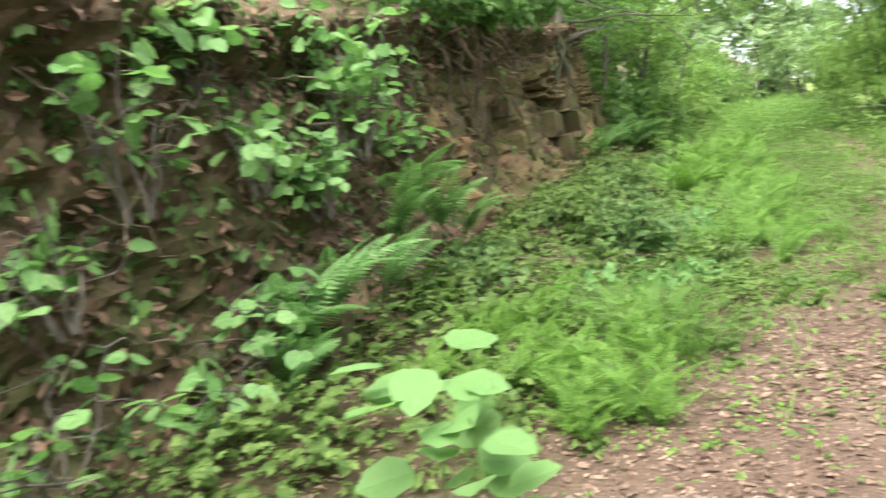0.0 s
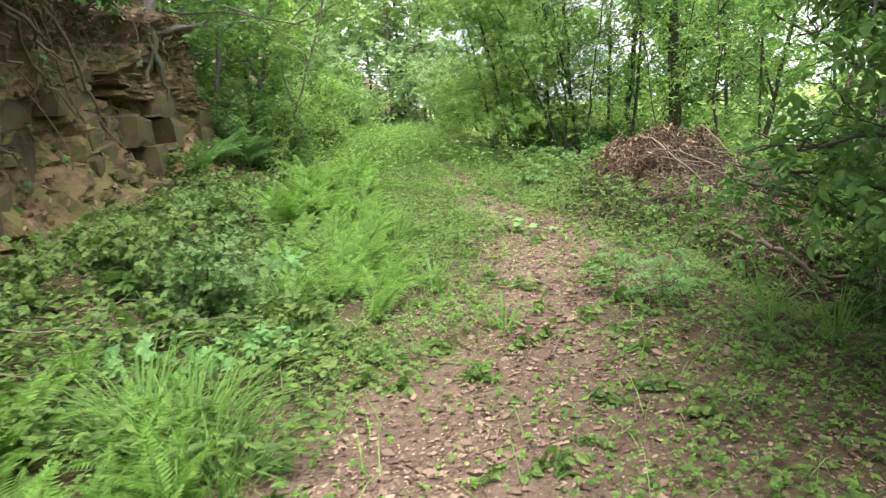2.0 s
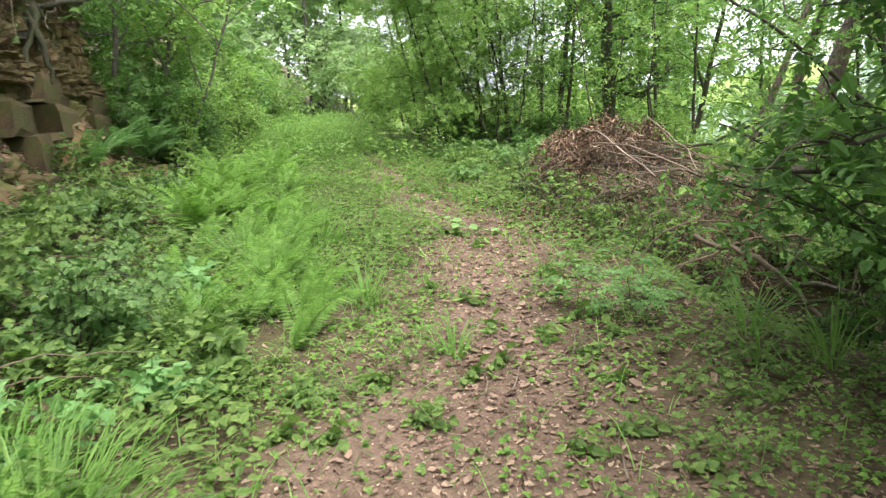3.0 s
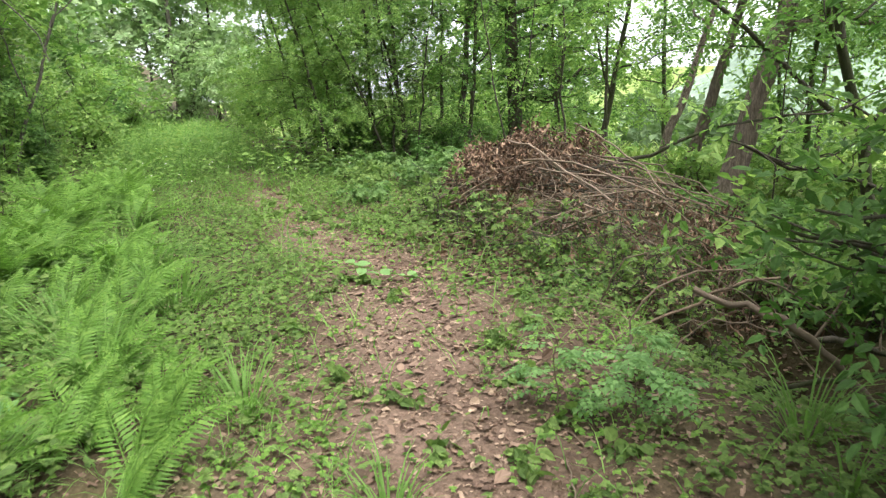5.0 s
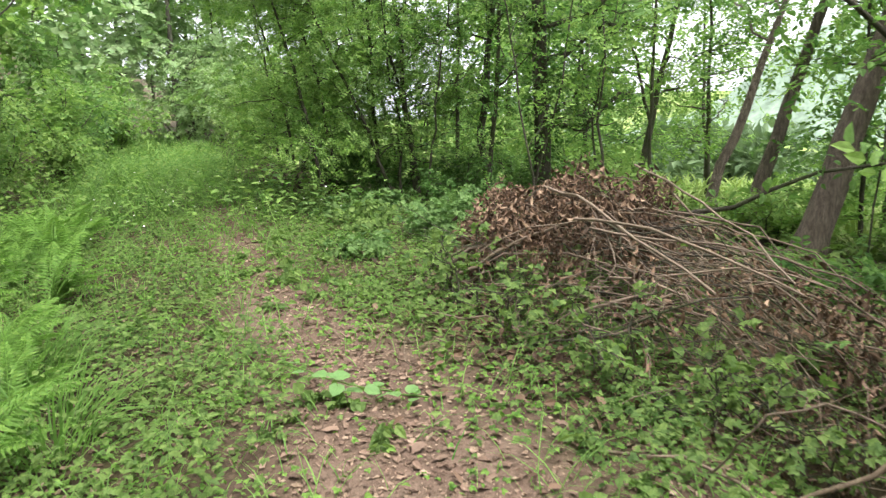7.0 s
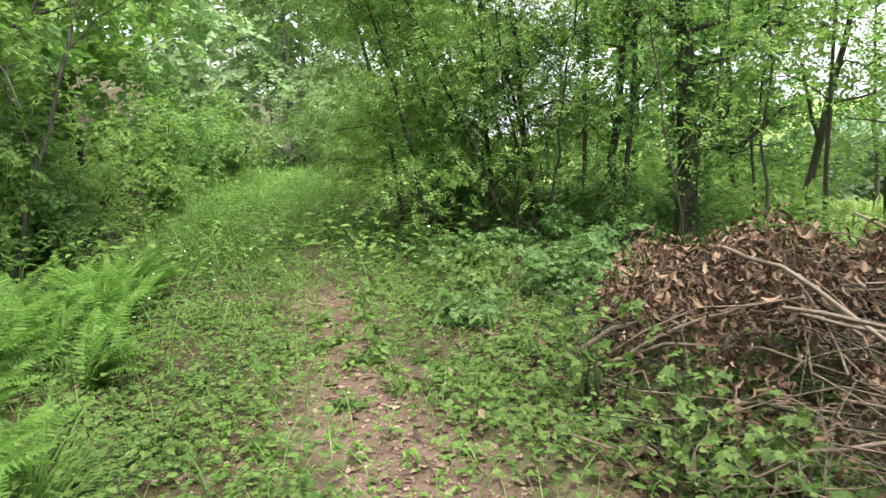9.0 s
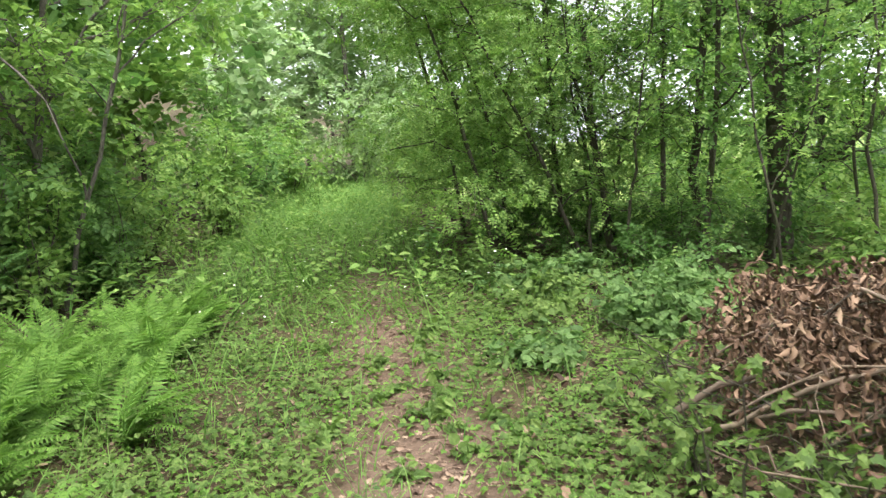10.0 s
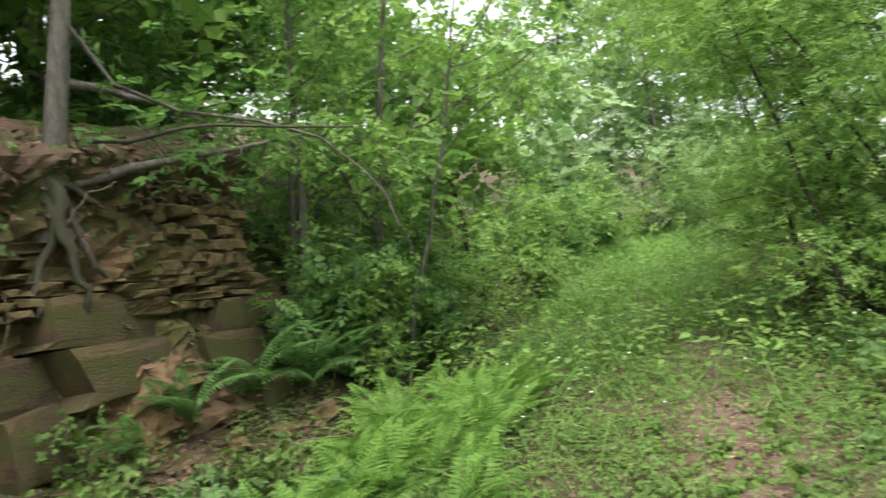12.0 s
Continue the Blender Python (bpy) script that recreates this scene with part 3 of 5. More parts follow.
for k, (bx, by, tx, ty) in enumerate([(9.4, 11.6, 8.9, 11.0), (9.0, 9.2, 9.3, 9.0), (10.2, 15.6, 9.8, 15.4), (8.6, 17.0, 8.2, 16.8), (11.5, 13.2, 11.3, 13.0), (12.2, 18.0, 12.0, 18.2), (10.6, 20.5, 10.4, 20.3), (13.0, 10.5, 12.8, 10.4), (7.4, 21.0, 7.2, 21.2)]):
    tree("tree", (bx, by), (tx, ty, 3.6), 0.05, "young tree with bright drooping leaves at the meadow edge", 0.2, 1.5, 12, 4200, size=0.085, bark=DARKBARK, mat=L_BRIGHT if k % 3 else L_TREE, seed=90 + k, lift=-0.05, group="meadow edge trees")
for k, (bx, by, tx, ty, tz) in enumerate([(8.3, 9.0, 7.7, 9.2, 3.4), (8.7, 11.3, 8.0, 11.2, 3.6), (7.2, 13.2, 6.9, 13.0, 3.8), (9.6, 10.2, 9.2, 10.0, 3.6)]):
    tree("tree", (bx, by), (tx, ty, tz), 0.03, "young tree with drooping sprays of green leaves", 0.35, 1.2, 11, 2600, size=0.08, bark=DARKBARK, mat=L_BRIGHT, seed=190 + k, lift=-0.1, group="meadow edge trees")
# left, on the bank
ledge_tree = tree("tree", (-2.1, 11.2, 1.6), (-1.3, 11.9, 5.9), 0.085, "grey tree standing on top of the rock face", 0.55, 1.5, 8, 2500, size=0.1, seed=31, sway=0.02, reach_to=[(0.13, (-1.0, 12.95, 2.08)), (0.3, (-1.45, 12.2, 2.25))])
tree("tree", (-1.9, 13.9), (-1.3, 14.4, 5.2), 0.05, "slender tree at the end of the rock face", 0.2, 1.2, 12, 3400, size=0.1, mat=L_BRIGHT, seed=32)
tree("tree", (-1.35, 14.4), (-0.2, 14.5, 5.0), 0.05, "forked young tree with bright leaves", 0.25, 1.3, 11, 3800, LEAF, size=0.08, mat=L_BRIGHT, seed=33, reach_to=[(0.4, (1.2, 14.4, 2.6)), (0.35, (0.7, 14.2, 3.2)), (0.3, (-1.6, 14.0, 2.9))])
tree("tree", (-0.95, 13.9), (0.7, 13.9, 4.3), 0.025, "forked young tree with bare crooked limbs", 0.4, 1.2, 8, 2200, LEAF, size=0.085, mat=L_BRIGHT, bark=BARK, seed=35, sway=0.06, reach_to=[(0.5, (1.45, 13.9, 2.75)), (0.4, (0.6, 13.8, 3.5)), (0.3, (-0.9, 13.6, 2.6))])
stumped = tree("tree", (-2.6, 6.6), (-2.2, 7.4, 5.6), 0.12, "grey tree with roots hanging down the rock face", 0.5, 1.8, 9, 2600, size=0.1, seed=34)
for k, (bx, by) in enumerate([(-7.0, 0.8), (-6.0, 3.4), (-3.2, 8.9), (-3.4, 12.8), (-2.9, 15.6), (-3.6, 5.2)]):
    hh = float(height(bx, by))
    tree("tree", (bx, by), (bx + 0.9, by + 0.2, hh + 4.2), 0.06, "leafy tree leaning out from the wooded bank", 0.25, 1.7, 11, 3000, size=0.11, mat=L_BRIGHT if k % 2 else L_TREE, bark=BARK, seed=70 + k, lift=0.1, group="trees on the bank")

# dense low growth
for k, (bx, by, rx, ry, rz, n, mt, size) in enumerate([
        (4.1, 5.0, 0.7, 0.9, 0.6, 2600, L_TREE, 0.06), (4.9, 4.4, 1.0, 1.0, 1.1, 2600, L_TREE, 0.08), (5.0, 6.9, 0.8, 0.8, 0.35, 1500, L_TREE, 0.07),
        (4.5, 6.7, 0.5, 0.5, 0.35, 900, L_TREE, 0.06), (3.6, 5.6, 0.3, 0.3, 0.3, 620, L_SHADE, 0.05), (3.35, 6.75, 0.25, 0.22, 0.14, 200, L_COVER, 0.06),
        (-0.85, 16.4, 0.7, 1.1, 0.85, 3200, L_BRIGHT, 0.08), (-1.3, 14.1, 0.6, 0.7, 0.8, 3000, L_TREE, 0.08), (-0.95, 13.5, 0.45, 0.45, 0.7, 2200, L_BRIGHT, 0.07), (-0.6, 14.7, 0.4, 0.6, 0.6, 2200, L_TREE, 0.075), (-0.35, 18.7, 0.75, 1.4, 1.0, 3200, L_BRIGHT, 0.1),
        (-1.0, 15.1, 0.6, 0.7, 1.0, 3200, L_TREE, 0.09), (-0.6, 21.5, 1.0, 1.8, 1.5, 3200, L_TREE, 0.13), (0.2, 25.5, 1.0, 1.5, 1.2, 3000, L_BRIGHT, 0.14),
        (3.4, 14.9, 0.5, 0.6, 0.6, 2200, L_TREE, 0.055), (3.7, 16.0, 0.7, 0.9, 0.85, 2800, L_TREE, 0.065), (3.9, 17.8, 0.8, 1.2, 1.15, 3000, L_BRIGHT, 0.085), (3.8, 20.2, 0.9, 1.5, 1.4, 3200, L_BRIGHT, 0.1), (3.7, 23.0, 0.9, 1.8, 1.4, 3200, L_BRIGHT, 0.12), (3.5, 26.5, 1.0, 1.8, 1.5, 3000, L_HAZE_PALE, 0.14), (4.1, 14.4, 0.6, 0.6, 0.4, 2200, L_TREE, 0.055), (4.7, 15.2, 0.8, 0.8, 0.45, 2400, L_TREE, 0.065), (5.6, 15.9, 1.0, 0.9, 0.45, 2400, L_TREE, 0.075), (5.2, 18.0, 1.1, 1.2, 0.7, 2600, L_BRIGHT, 0.09),
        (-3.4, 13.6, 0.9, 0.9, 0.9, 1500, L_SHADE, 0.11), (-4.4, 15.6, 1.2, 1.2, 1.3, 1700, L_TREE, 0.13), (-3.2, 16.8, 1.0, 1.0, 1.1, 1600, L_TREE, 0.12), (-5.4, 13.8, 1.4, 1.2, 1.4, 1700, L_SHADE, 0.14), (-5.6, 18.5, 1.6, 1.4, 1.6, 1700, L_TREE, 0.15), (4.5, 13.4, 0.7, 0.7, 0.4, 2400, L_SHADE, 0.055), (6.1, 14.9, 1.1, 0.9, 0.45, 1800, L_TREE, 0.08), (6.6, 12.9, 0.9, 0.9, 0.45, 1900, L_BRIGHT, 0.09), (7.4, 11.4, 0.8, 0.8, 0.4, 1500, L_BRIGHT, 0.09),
        (8.3, 9.9, 0.9, 0.8, 0.45, 1500, L_BRIGHT, 0.09), (6.0, 9.3, 0.6, 0.6, 0.3, 1200, L_TREE, 0.08), (7.6, 16.6, 1.4, 1.2, 0.7, 1800, L_BRIGHT, 0.12), (6.2, 18.2, 1.5, 1.3, 0.8, 1600, L_BRIGHT, 0.13),
        (2.0, 30.0, 1.8, 1.5, 1.8, 2800, L_HAZE_PALE, 0.17), (2.6, 34.0, 2.5, 1.5, 2.6, 2800, L_HAZE_PALE, 0.2), (9.6, 18.5, 1.4, 1.4, 0.9, 2400, L_BRIGHT, 0.13), (10.5, 13.0, 1.1, 1.1, 0.5, 1500, L_BRIGHT, 0.11)]):
    shrub("shrub", (bx, by), (rx, ry, rz), "dense leafy woodland shrub", n, size=size, mat=mt, seed=50 + k, group="woodland shrubs")

# brambles along the foot of the bank
r = random.Random(12)
for k in range(24):
    by = 4.6 + 6.6 * k / 23 + r.uniform(-0.2, 0.2)
    bx = float(face_x(by)) + (r.choice((0.25, 0.6, 0.95, 1.2)) + 0.1 if by > 5.8 else 0.2)
    shrub("bramble", (bx, by), (r.uniform(0.3, 0.5), r.uniform(0.35, 0.55), r.uniform(0.18, 0.34) if by > 5.8 else 0.16), "dark green bramble at the foot of the bank", 400, BRAMBLE, 0.052, L_COVER if k % 2 else L_BRAMBLE, seed=200 + k, stems=6, group="brambles")
for k in range(9):
    by = 5.5 + 4.2 * k / 8 + r.uniform(-0.25, 0.25)
    bx = float(face_x(by)) - 0.25
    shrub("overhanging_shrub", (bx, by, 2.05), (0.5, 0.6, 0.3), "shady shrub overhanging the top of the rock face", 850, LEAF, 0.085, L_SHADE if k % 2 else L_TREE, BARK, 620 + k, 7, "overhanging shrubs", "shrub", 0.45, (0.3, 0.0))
# crooked thin stems in the thicket
g = np.random.default_rng(88)
for k in range(14):
    bx, by = g.uniform(3.6, 6.6), g.uniform(12.3, 16.2)
    tp = (bx + g.normal(-0.2, 0.45), by + g.normal(0, 0.4), g.uniform(2.4, 4.2))
    tree("sapling", (bx, by), tp, g.uniform(0.01, 0.02), "thin crooked stem in the thicket", 0.2, 0.85, 9, 1150, LEAF, 0.054, L_TREE if k % 2 else L_BRIGHT, DARKBARK, 640 + k, sway=0.16, group="thicket stems", category="sapling", sides=6, lift=0.5)
# herbs and elder
for k, (bx, by, rx, rz, n) in enumerate([(3.45, 11.7, 0.35, 0.3, 420), (3.9, 11.9, 0.4, 0.32, 420), (3.0, 12.2, 0.3, 0.22, 300), (3.3, 12.9, 0.4, 0.26, 380), (2.75, 11.2, 0.25, 0.14, 200), (2.9, 13.4, 0.35, 0.2, 280), (4.2, 11.2, 0.3, 0.28, 260)]):
    shrub("herb", (bx, by), (rx * 1.35, rx * 1.35, rz * 0.9), "tall leafy herb with blue-green leaves", n * 2, LEAF, 0.058, L_COVER if k % 3 == 2 else L_BRAMBLE, L_COVER, 240 + k, 7, "tall herbs", "plant", width=1.5)
for k, (bx, by, rx, rz, n) in enumerate([(-1.35, 13.5, 0.5, 0.75, 260), (-0.95, 14.2, 0.55, 0.7, 300), (-1.6, 12.9, 0.3, 0.6, 90)]):
    shrub("elder_bush", (bx, by), (rx, rx, rz), "elder bush with drooping compound leaves", n, ELDER, 0.24, L_TREE, BARK, 260 + k, 7, "elder bushes", droop=0.35)
for k, (bx, by) in enumerate([(-0.7, 5.3), (-1.0, 5.9), (-0.35, 5.7), (-1.2, 6.6), (-0.6, 6.5), (0.1, 5.9), (-0.1, 7.2), (-0.8, 7.4)]):
    shrub("broadleaf_weed", (bx, by), (0.26, 0.26, 0.2), "weed with broad soft green leaves", 170, IVY, 0.07, L_COVER if k % 2 else L_FERN_DARK, L_COVER, 660 + k, 5, "broadleaf weeds", "plant")
# round-leaved shoots hanging on the bank
for k, (b, rad, n, lean) in enumerate([((-2.1, 4.2, 1.2), (0.4, 0.5, 0.6), 190, (0.35, 0.15)), ((-2.1, 3.6, 0.95), (0.3, 0.45, 0.3), 95, (0.4, 0.0)), ((-2.15, 2.3, 1.25), (0.3, 0.4, 0.4), 48, (0.12, 0.05)),
                                       ((-2.1, 1.8, 0.95), (0.25, 0.3, 0.3), 30, (0.1, 0.0)), ((-2.15, 5.1, 1.0), (0.3, 0.4, 0.3), 70, (0.3, 0.1)), ((-2.2, 2.9, 1.7), (0.3, 0.6, 0.3), 60, (0.3, 0.0)), ((-1.95, 2.2, 0.35), (0.3, 0.5, 0.25), 34, (0.05, 0.1)), ((-2.0, 1.5, 0.5), (0.3, 0.4, 0.3), 26, (0.05, 0.1)), ((-2.05, 3.0, 1.2), (0.25, 0.3, 0.3), 50, (0.25, 0.1)), ((-2.0, 2.75, 0.5), (0.25, 0.4, 0.22), 60, (0.12, 0.0))]):
    shrub("hazel_shoots", b, rad, "hazel shoots with round bright leaves on the earth bank", int(n * 1.6), ROUND, 0.088, L_HAZEL, BARK, 280 + k, 6, "hazel shoots")

# far trees closing the view; the last three are unseen, added to block sun
rng = np.random.default_rng(5)
spots = [(-3.5, 19), (-2.5, 23), (-1.8, 27), (-0.8, 31), (1.2, 36), (3.4, 33), (5.5, 29), (6.2, 25), (11, 21), (16, 29), (-4.5, 14), (-4.4, 10.5), (-4.6, 7), (-7.5, 2), (-6.5, 5),
         (-6, 12), (-5, 17), (-7, 9), (-5.2, 25), (-8, 14), (-6.5, 20), (-8.5, 18), (-4, 12.2), (-9, 24), (-7.5, 29), (0, 40), (4.4, 41), (-2, 36), (9.5, 3), (7.5, 0.5), (-5, -3), (3, -7), (-2, -8), (7, -5), (5.5, 1.8), (10.5, 24), (1.9, 32), (2.5, 37), (7.2, 33), (3.5, 1.0), (4.2, -0.9), (2.9, -2.4)]
for k, (bx, by) in enumerate(spots):
    hh = float(height(bx, by))
    tall = rng.uniform(5.5, 8.5) + (4.5 if by > 28 else 0)
    tree("tree", (bx, by), (bx + rng.uniform(-0.6, 0.6), by + rng.uniform(-0.6, 0.6), hh + tall), rng.uniform(0.06, 0.12), "leafy broadleaf tree of the wood beyond, or unseen and added for shade", 0.1, 2.1, 13, 3700 if by > 4 else 2400, QUAD, 0.23, L_HAZE_PALE if by > 24 else (L_TREE, L_BRIGHT, L_BRIGHT)[k % 3] if by > 12 else L_TREE, (BARK, DARKBARK)[k % 2], 100 + k, ball=0.25, group="trees of the wood", sides=7, width=1.5)

# meadow grass and the far woods
rng = np.random.default_rng(21)
n = 7500
x, y = 7.8 + 22 * rng.random(n) ** 1.5, rng.uniform(2, 34, n)
a = rng.uniform(0, 2 * math.pi, n)
stuff("meadow_grass", *scatter(BLADE, np.stack([x, y, height(x, y) - 0.02], 1), np.stack([0.5 * np.cos(a), 0.5 * np.sin(a), 0.7 + rng.random(n)], 1), np.stack([-np.cos(a), -np.sin(a), 0.3 + 0 * a], 1), rng.uniform(0.3, 0.6, n), rng.uniform(0.03, 0.07, n)), L_FIELD, "bright meadow grass below the wood", "grass")
bits = []
for k in range(34):
    az = radians(rng.uniform(34, 85))
    d = rng.uniform(45, 75)
    cx, cy = d * math.sin(az), d * math.cos(az)
    cz = float(height(cx, cy))
    pos, dr = foliage_shell(rng, (cx, cy, cz + 1.6), (rng.uniform(2, 4), rng.uniform(2, 4), rng.uniform(1.6, 2.6)), 420)
    bits.append(scatter(QUAD, pos, dr + rng.normal(0, 0.5, dr.shape), np.array([0, 0, 1]) + rng.normal(0, 0.5, dr.shape), rng.uniform(0.5, 1.0, len(pos))))
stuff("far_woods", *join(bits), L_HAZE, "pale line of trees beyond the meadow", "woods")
# far ridge, the haze of the air mixed into its green
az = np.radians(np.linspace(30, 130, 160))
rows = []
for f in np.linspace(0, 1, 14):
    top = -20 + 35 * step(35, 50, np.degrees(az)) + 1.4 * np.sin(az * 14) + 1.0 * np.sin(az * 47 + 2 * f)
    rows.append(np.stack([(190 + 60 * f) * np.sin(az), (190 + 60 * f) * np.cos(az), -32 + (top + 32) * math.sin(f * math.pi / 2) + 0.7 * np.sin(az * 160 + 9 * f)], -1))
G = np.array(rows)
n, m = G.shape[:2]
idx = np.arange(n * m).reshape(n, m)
RIDGE = rough_material("haze_tinted_ridge", [(0.3, (0.15, 0.21, 0.155)), (0.7, (0.215, 0.28, 0.215))], 0.05, 0.4, 0.2)
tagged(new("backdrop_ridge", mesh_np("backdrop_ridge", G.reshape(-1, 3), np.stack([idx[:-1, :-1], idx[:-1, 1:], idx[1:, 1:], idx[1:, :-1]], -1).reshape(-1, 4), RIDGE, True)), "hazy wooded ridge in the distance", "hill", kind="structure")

# ---- brush pile ----
rng = np.random.default_rng(7)
pile = thing("brush_pile", (4.1, 9.0, float(height(4.1, 9.0))), "heap of cut branches with withered brown leaves", "brush pile")


def pile_top(x, y):
    u, v = (x - 4.1) * 0.97 + (y - 9) * 0.25, (y - 9.1) * 0.97 - (x - 4.1) * 0.25
    return height(x, y) + 0.78 * np.clip(1 - (u / 1.15) ** 2 - (v / 2.15) ** 2, 0, 1) ** 0.85 * (0.82 + 0.13 * v + 0.16 * np.sin(5 * v + 3 * u) + 0.07 * np.sin(11 * u - 7 * v)) + 0.13 * np.exp(-((x - 3.95) / 0.45) ** 2 - ((y - 9.95) / 0.5) ** 2)


for k in range(200):
    x, y = 4.05 + rng.normal(0, 0.42), 8.9 + rng.normal(0, 0.8)
    a = rng.normal(-0.95, 0.5)
    L = rng.uniform(0.5, 1.7)
    d = np.array([math.cos(a), math.sin(a)]) * L / 2
    p0, p1 = np.array([x - d[0], y - d[1]]), np.array([x + d[0], y + d[1]])
    lift = rng.uniform(-0.25, 0.06)
    z0, z1 = max(pile_top(*p0) + lift, height(*p0)), max(pile_top(*p1) + lift, height(*p1))
    zc = float(pile_top(x, y)) + lift
    ln = wander((*p0, z0 + 0.02), (*p1, z1 + 0.02), 8, 0.055, rng, -max(0, (zc - (z0 + z1) / 2) * 0.8))
    r = rng.choice((0.0025, 0.003, 0.004, 0.006, 0.009)) * rng.uniform(0.8, 1.2)
    part_np("branch", *tube(ln, np.linspace(r, r * 0.5, 8), 5), STICK if k % 3 else DARKBARK, pile, smooth=True)
for p0, p1, r in [((3.6, 9.6, 0.40), (3.5, 7.85, 0.17), 0.01), ((3.4, 8.9, 0.33), (3.75, 7.6, 0.2), 0.009), ((4.3, 9.6, 0.5), (3.8, 7.7, 0.22), 0.008), ((3.0, 10.0, -0.2), (3.45, 9.7, 0.0), 0.018), ((3.05, 9.75, -0.16), (3.7, 9.2, 0.25), 0.012)]:
    part_np("branch", *tube(wander(p0, p1, 9, 0.02, rng, -0.06), np.linspace(r, r * 0.6, 9), 7), STICK, pile, "pale stripped branch", smooth=True)


for k in range(60):
    x, y = 4.0 + rng.normal(0, 0.5), 9.2 + rng.normal(0, 0.95)
    z = max(float(pile_top(x, y)) - 0.08, float(height(x, y)) + 0.01)
    d = rng.normal(0, 1, 3) * np.array([0.3, 0.3, 0.12]) + np.array([-0.05, -0.1, 0.1])
    part_np("thin_twig", *tube(wander((x, y, z), np.array([x, y, z]) + d, 7, 0.018, rng), np.linspace(0.0035, 0.0012, 7), 4), STICK if k % 2 else DARKBARK, pile)


for k in range(60):
    x, y = 3.55 + rng.normal(0, 0.3), 8.6 + rng.normal(0, 0.4)
    z = max(float(pile_top(x, y)), float(height(x, y)) + 0.02)
    q = np.array([x - rng.uniform(0.05, 0.25), y + rng.normal(-0.1, 0.15), 0])
    q[2] = max(z - rng.uniform(0.1, 0.35), float(height(q[0], q[1])) + 0.01)
    part_np("dry_strand", *tube(wander((x, y, z), q, 7, 0.02, rng, -0.05), np.linspace(0.003, 0.0015, 7), 4), STICK if k % 3 else ROOT, pile)


def hanging_leaves(count, cx, cy, rx, ry, low, high, seed):
    """Bunches of withered leaves drooping from twigs."""
    g = np.random.default_rng(seed)
    a, q = g.uniform(0, 2 * math.pi, count // 7), np.sqrt(g.random(count // 7))
    bx, by = cx + rx * q * np.cos(a), cy + ry * q * np.sin(a)
    px, py = np.repeat(bx, 7) + g.normal(0, 0.045, count // 7 * 7), np.repeat(by, 7) + g.normal(0, 0.045, count // 7 * 7)
    lift = np.repeat(g.uniform(low, high, count // 7), 7) + g.normal(0, 0.03, len(px))
    pz = np.maximum(pile_top(px, py) + lift, height(px, py) + 0.015)
    k = len(px)
    return scatter(CRUMPLED, np.stack([px, py, pz], 1), g.normal(0, 0.5, (k, 3)) + np.array([0, 0, -0.6]), g.normal(0, 1, (k, 3)), 0.02 + 0.052 * g.random(k) ** 1.6, 0.013 + 0.034 * g.random(k) ** 1.6)


part_np("withered_leaves", *hanging_leaves(7600, 3.95, 9.9, 0.75, 0.85, -0.25, 0.14, 1), RUST, pile, "rusty brown withered leaves", True)
part_np("withered_leaves", *hanging_leaves(3600, 4.1, 8.6, 0.95, 1.4, -0.3, 0.05, 2), RUST, pile, "rusty brown withered leaves", True)
part_np("withered_leaves", *hanging_leaves(1100, 4.5, 7.5, 0.5, 0.5, -0.2, 0.12, 3), RUST, pile, "rusty brown withered leaves", True)
for k, (bx, by) in enumerate([(3.1, 8.95), (3.3, 8.25), (3.0, 9.5), (3.15, 10.2), (3.85, 7.5), (3.45, 8.6), (3.3, 9.2), (3.5, 7.8), (4.3, 7.3), (3.7, 7.9)]):
    shrub("bramble", (bx, by), (0.4, 0.4, 0.3), "bramble growing over the edge of the brush pile", 280, IVY, 0.042, L_COVER, seed=320 + k, stems=5, group="brambles")
g = np.random.default_rng(4)
k = 1300
px, py = 3.2 + g.normal(0, 0.35, k), 9.0 + g.normal(0, 0.9, k)
part_np("shed_leaves", *scatter(CURLED, np.stack([px, py, height(px, py) + 0.012 + 0.05 * g.random(k)], 1), g.normal(0, 1, (k, 3)) * np.array([1, 1, 0.3]), np.array([0, 0, 1]) + g.normal(0, 0.5, (k, 3)), g.uniform(0.03, 0.08, k)), RUST, pile, "brown leaves shed round the pile")
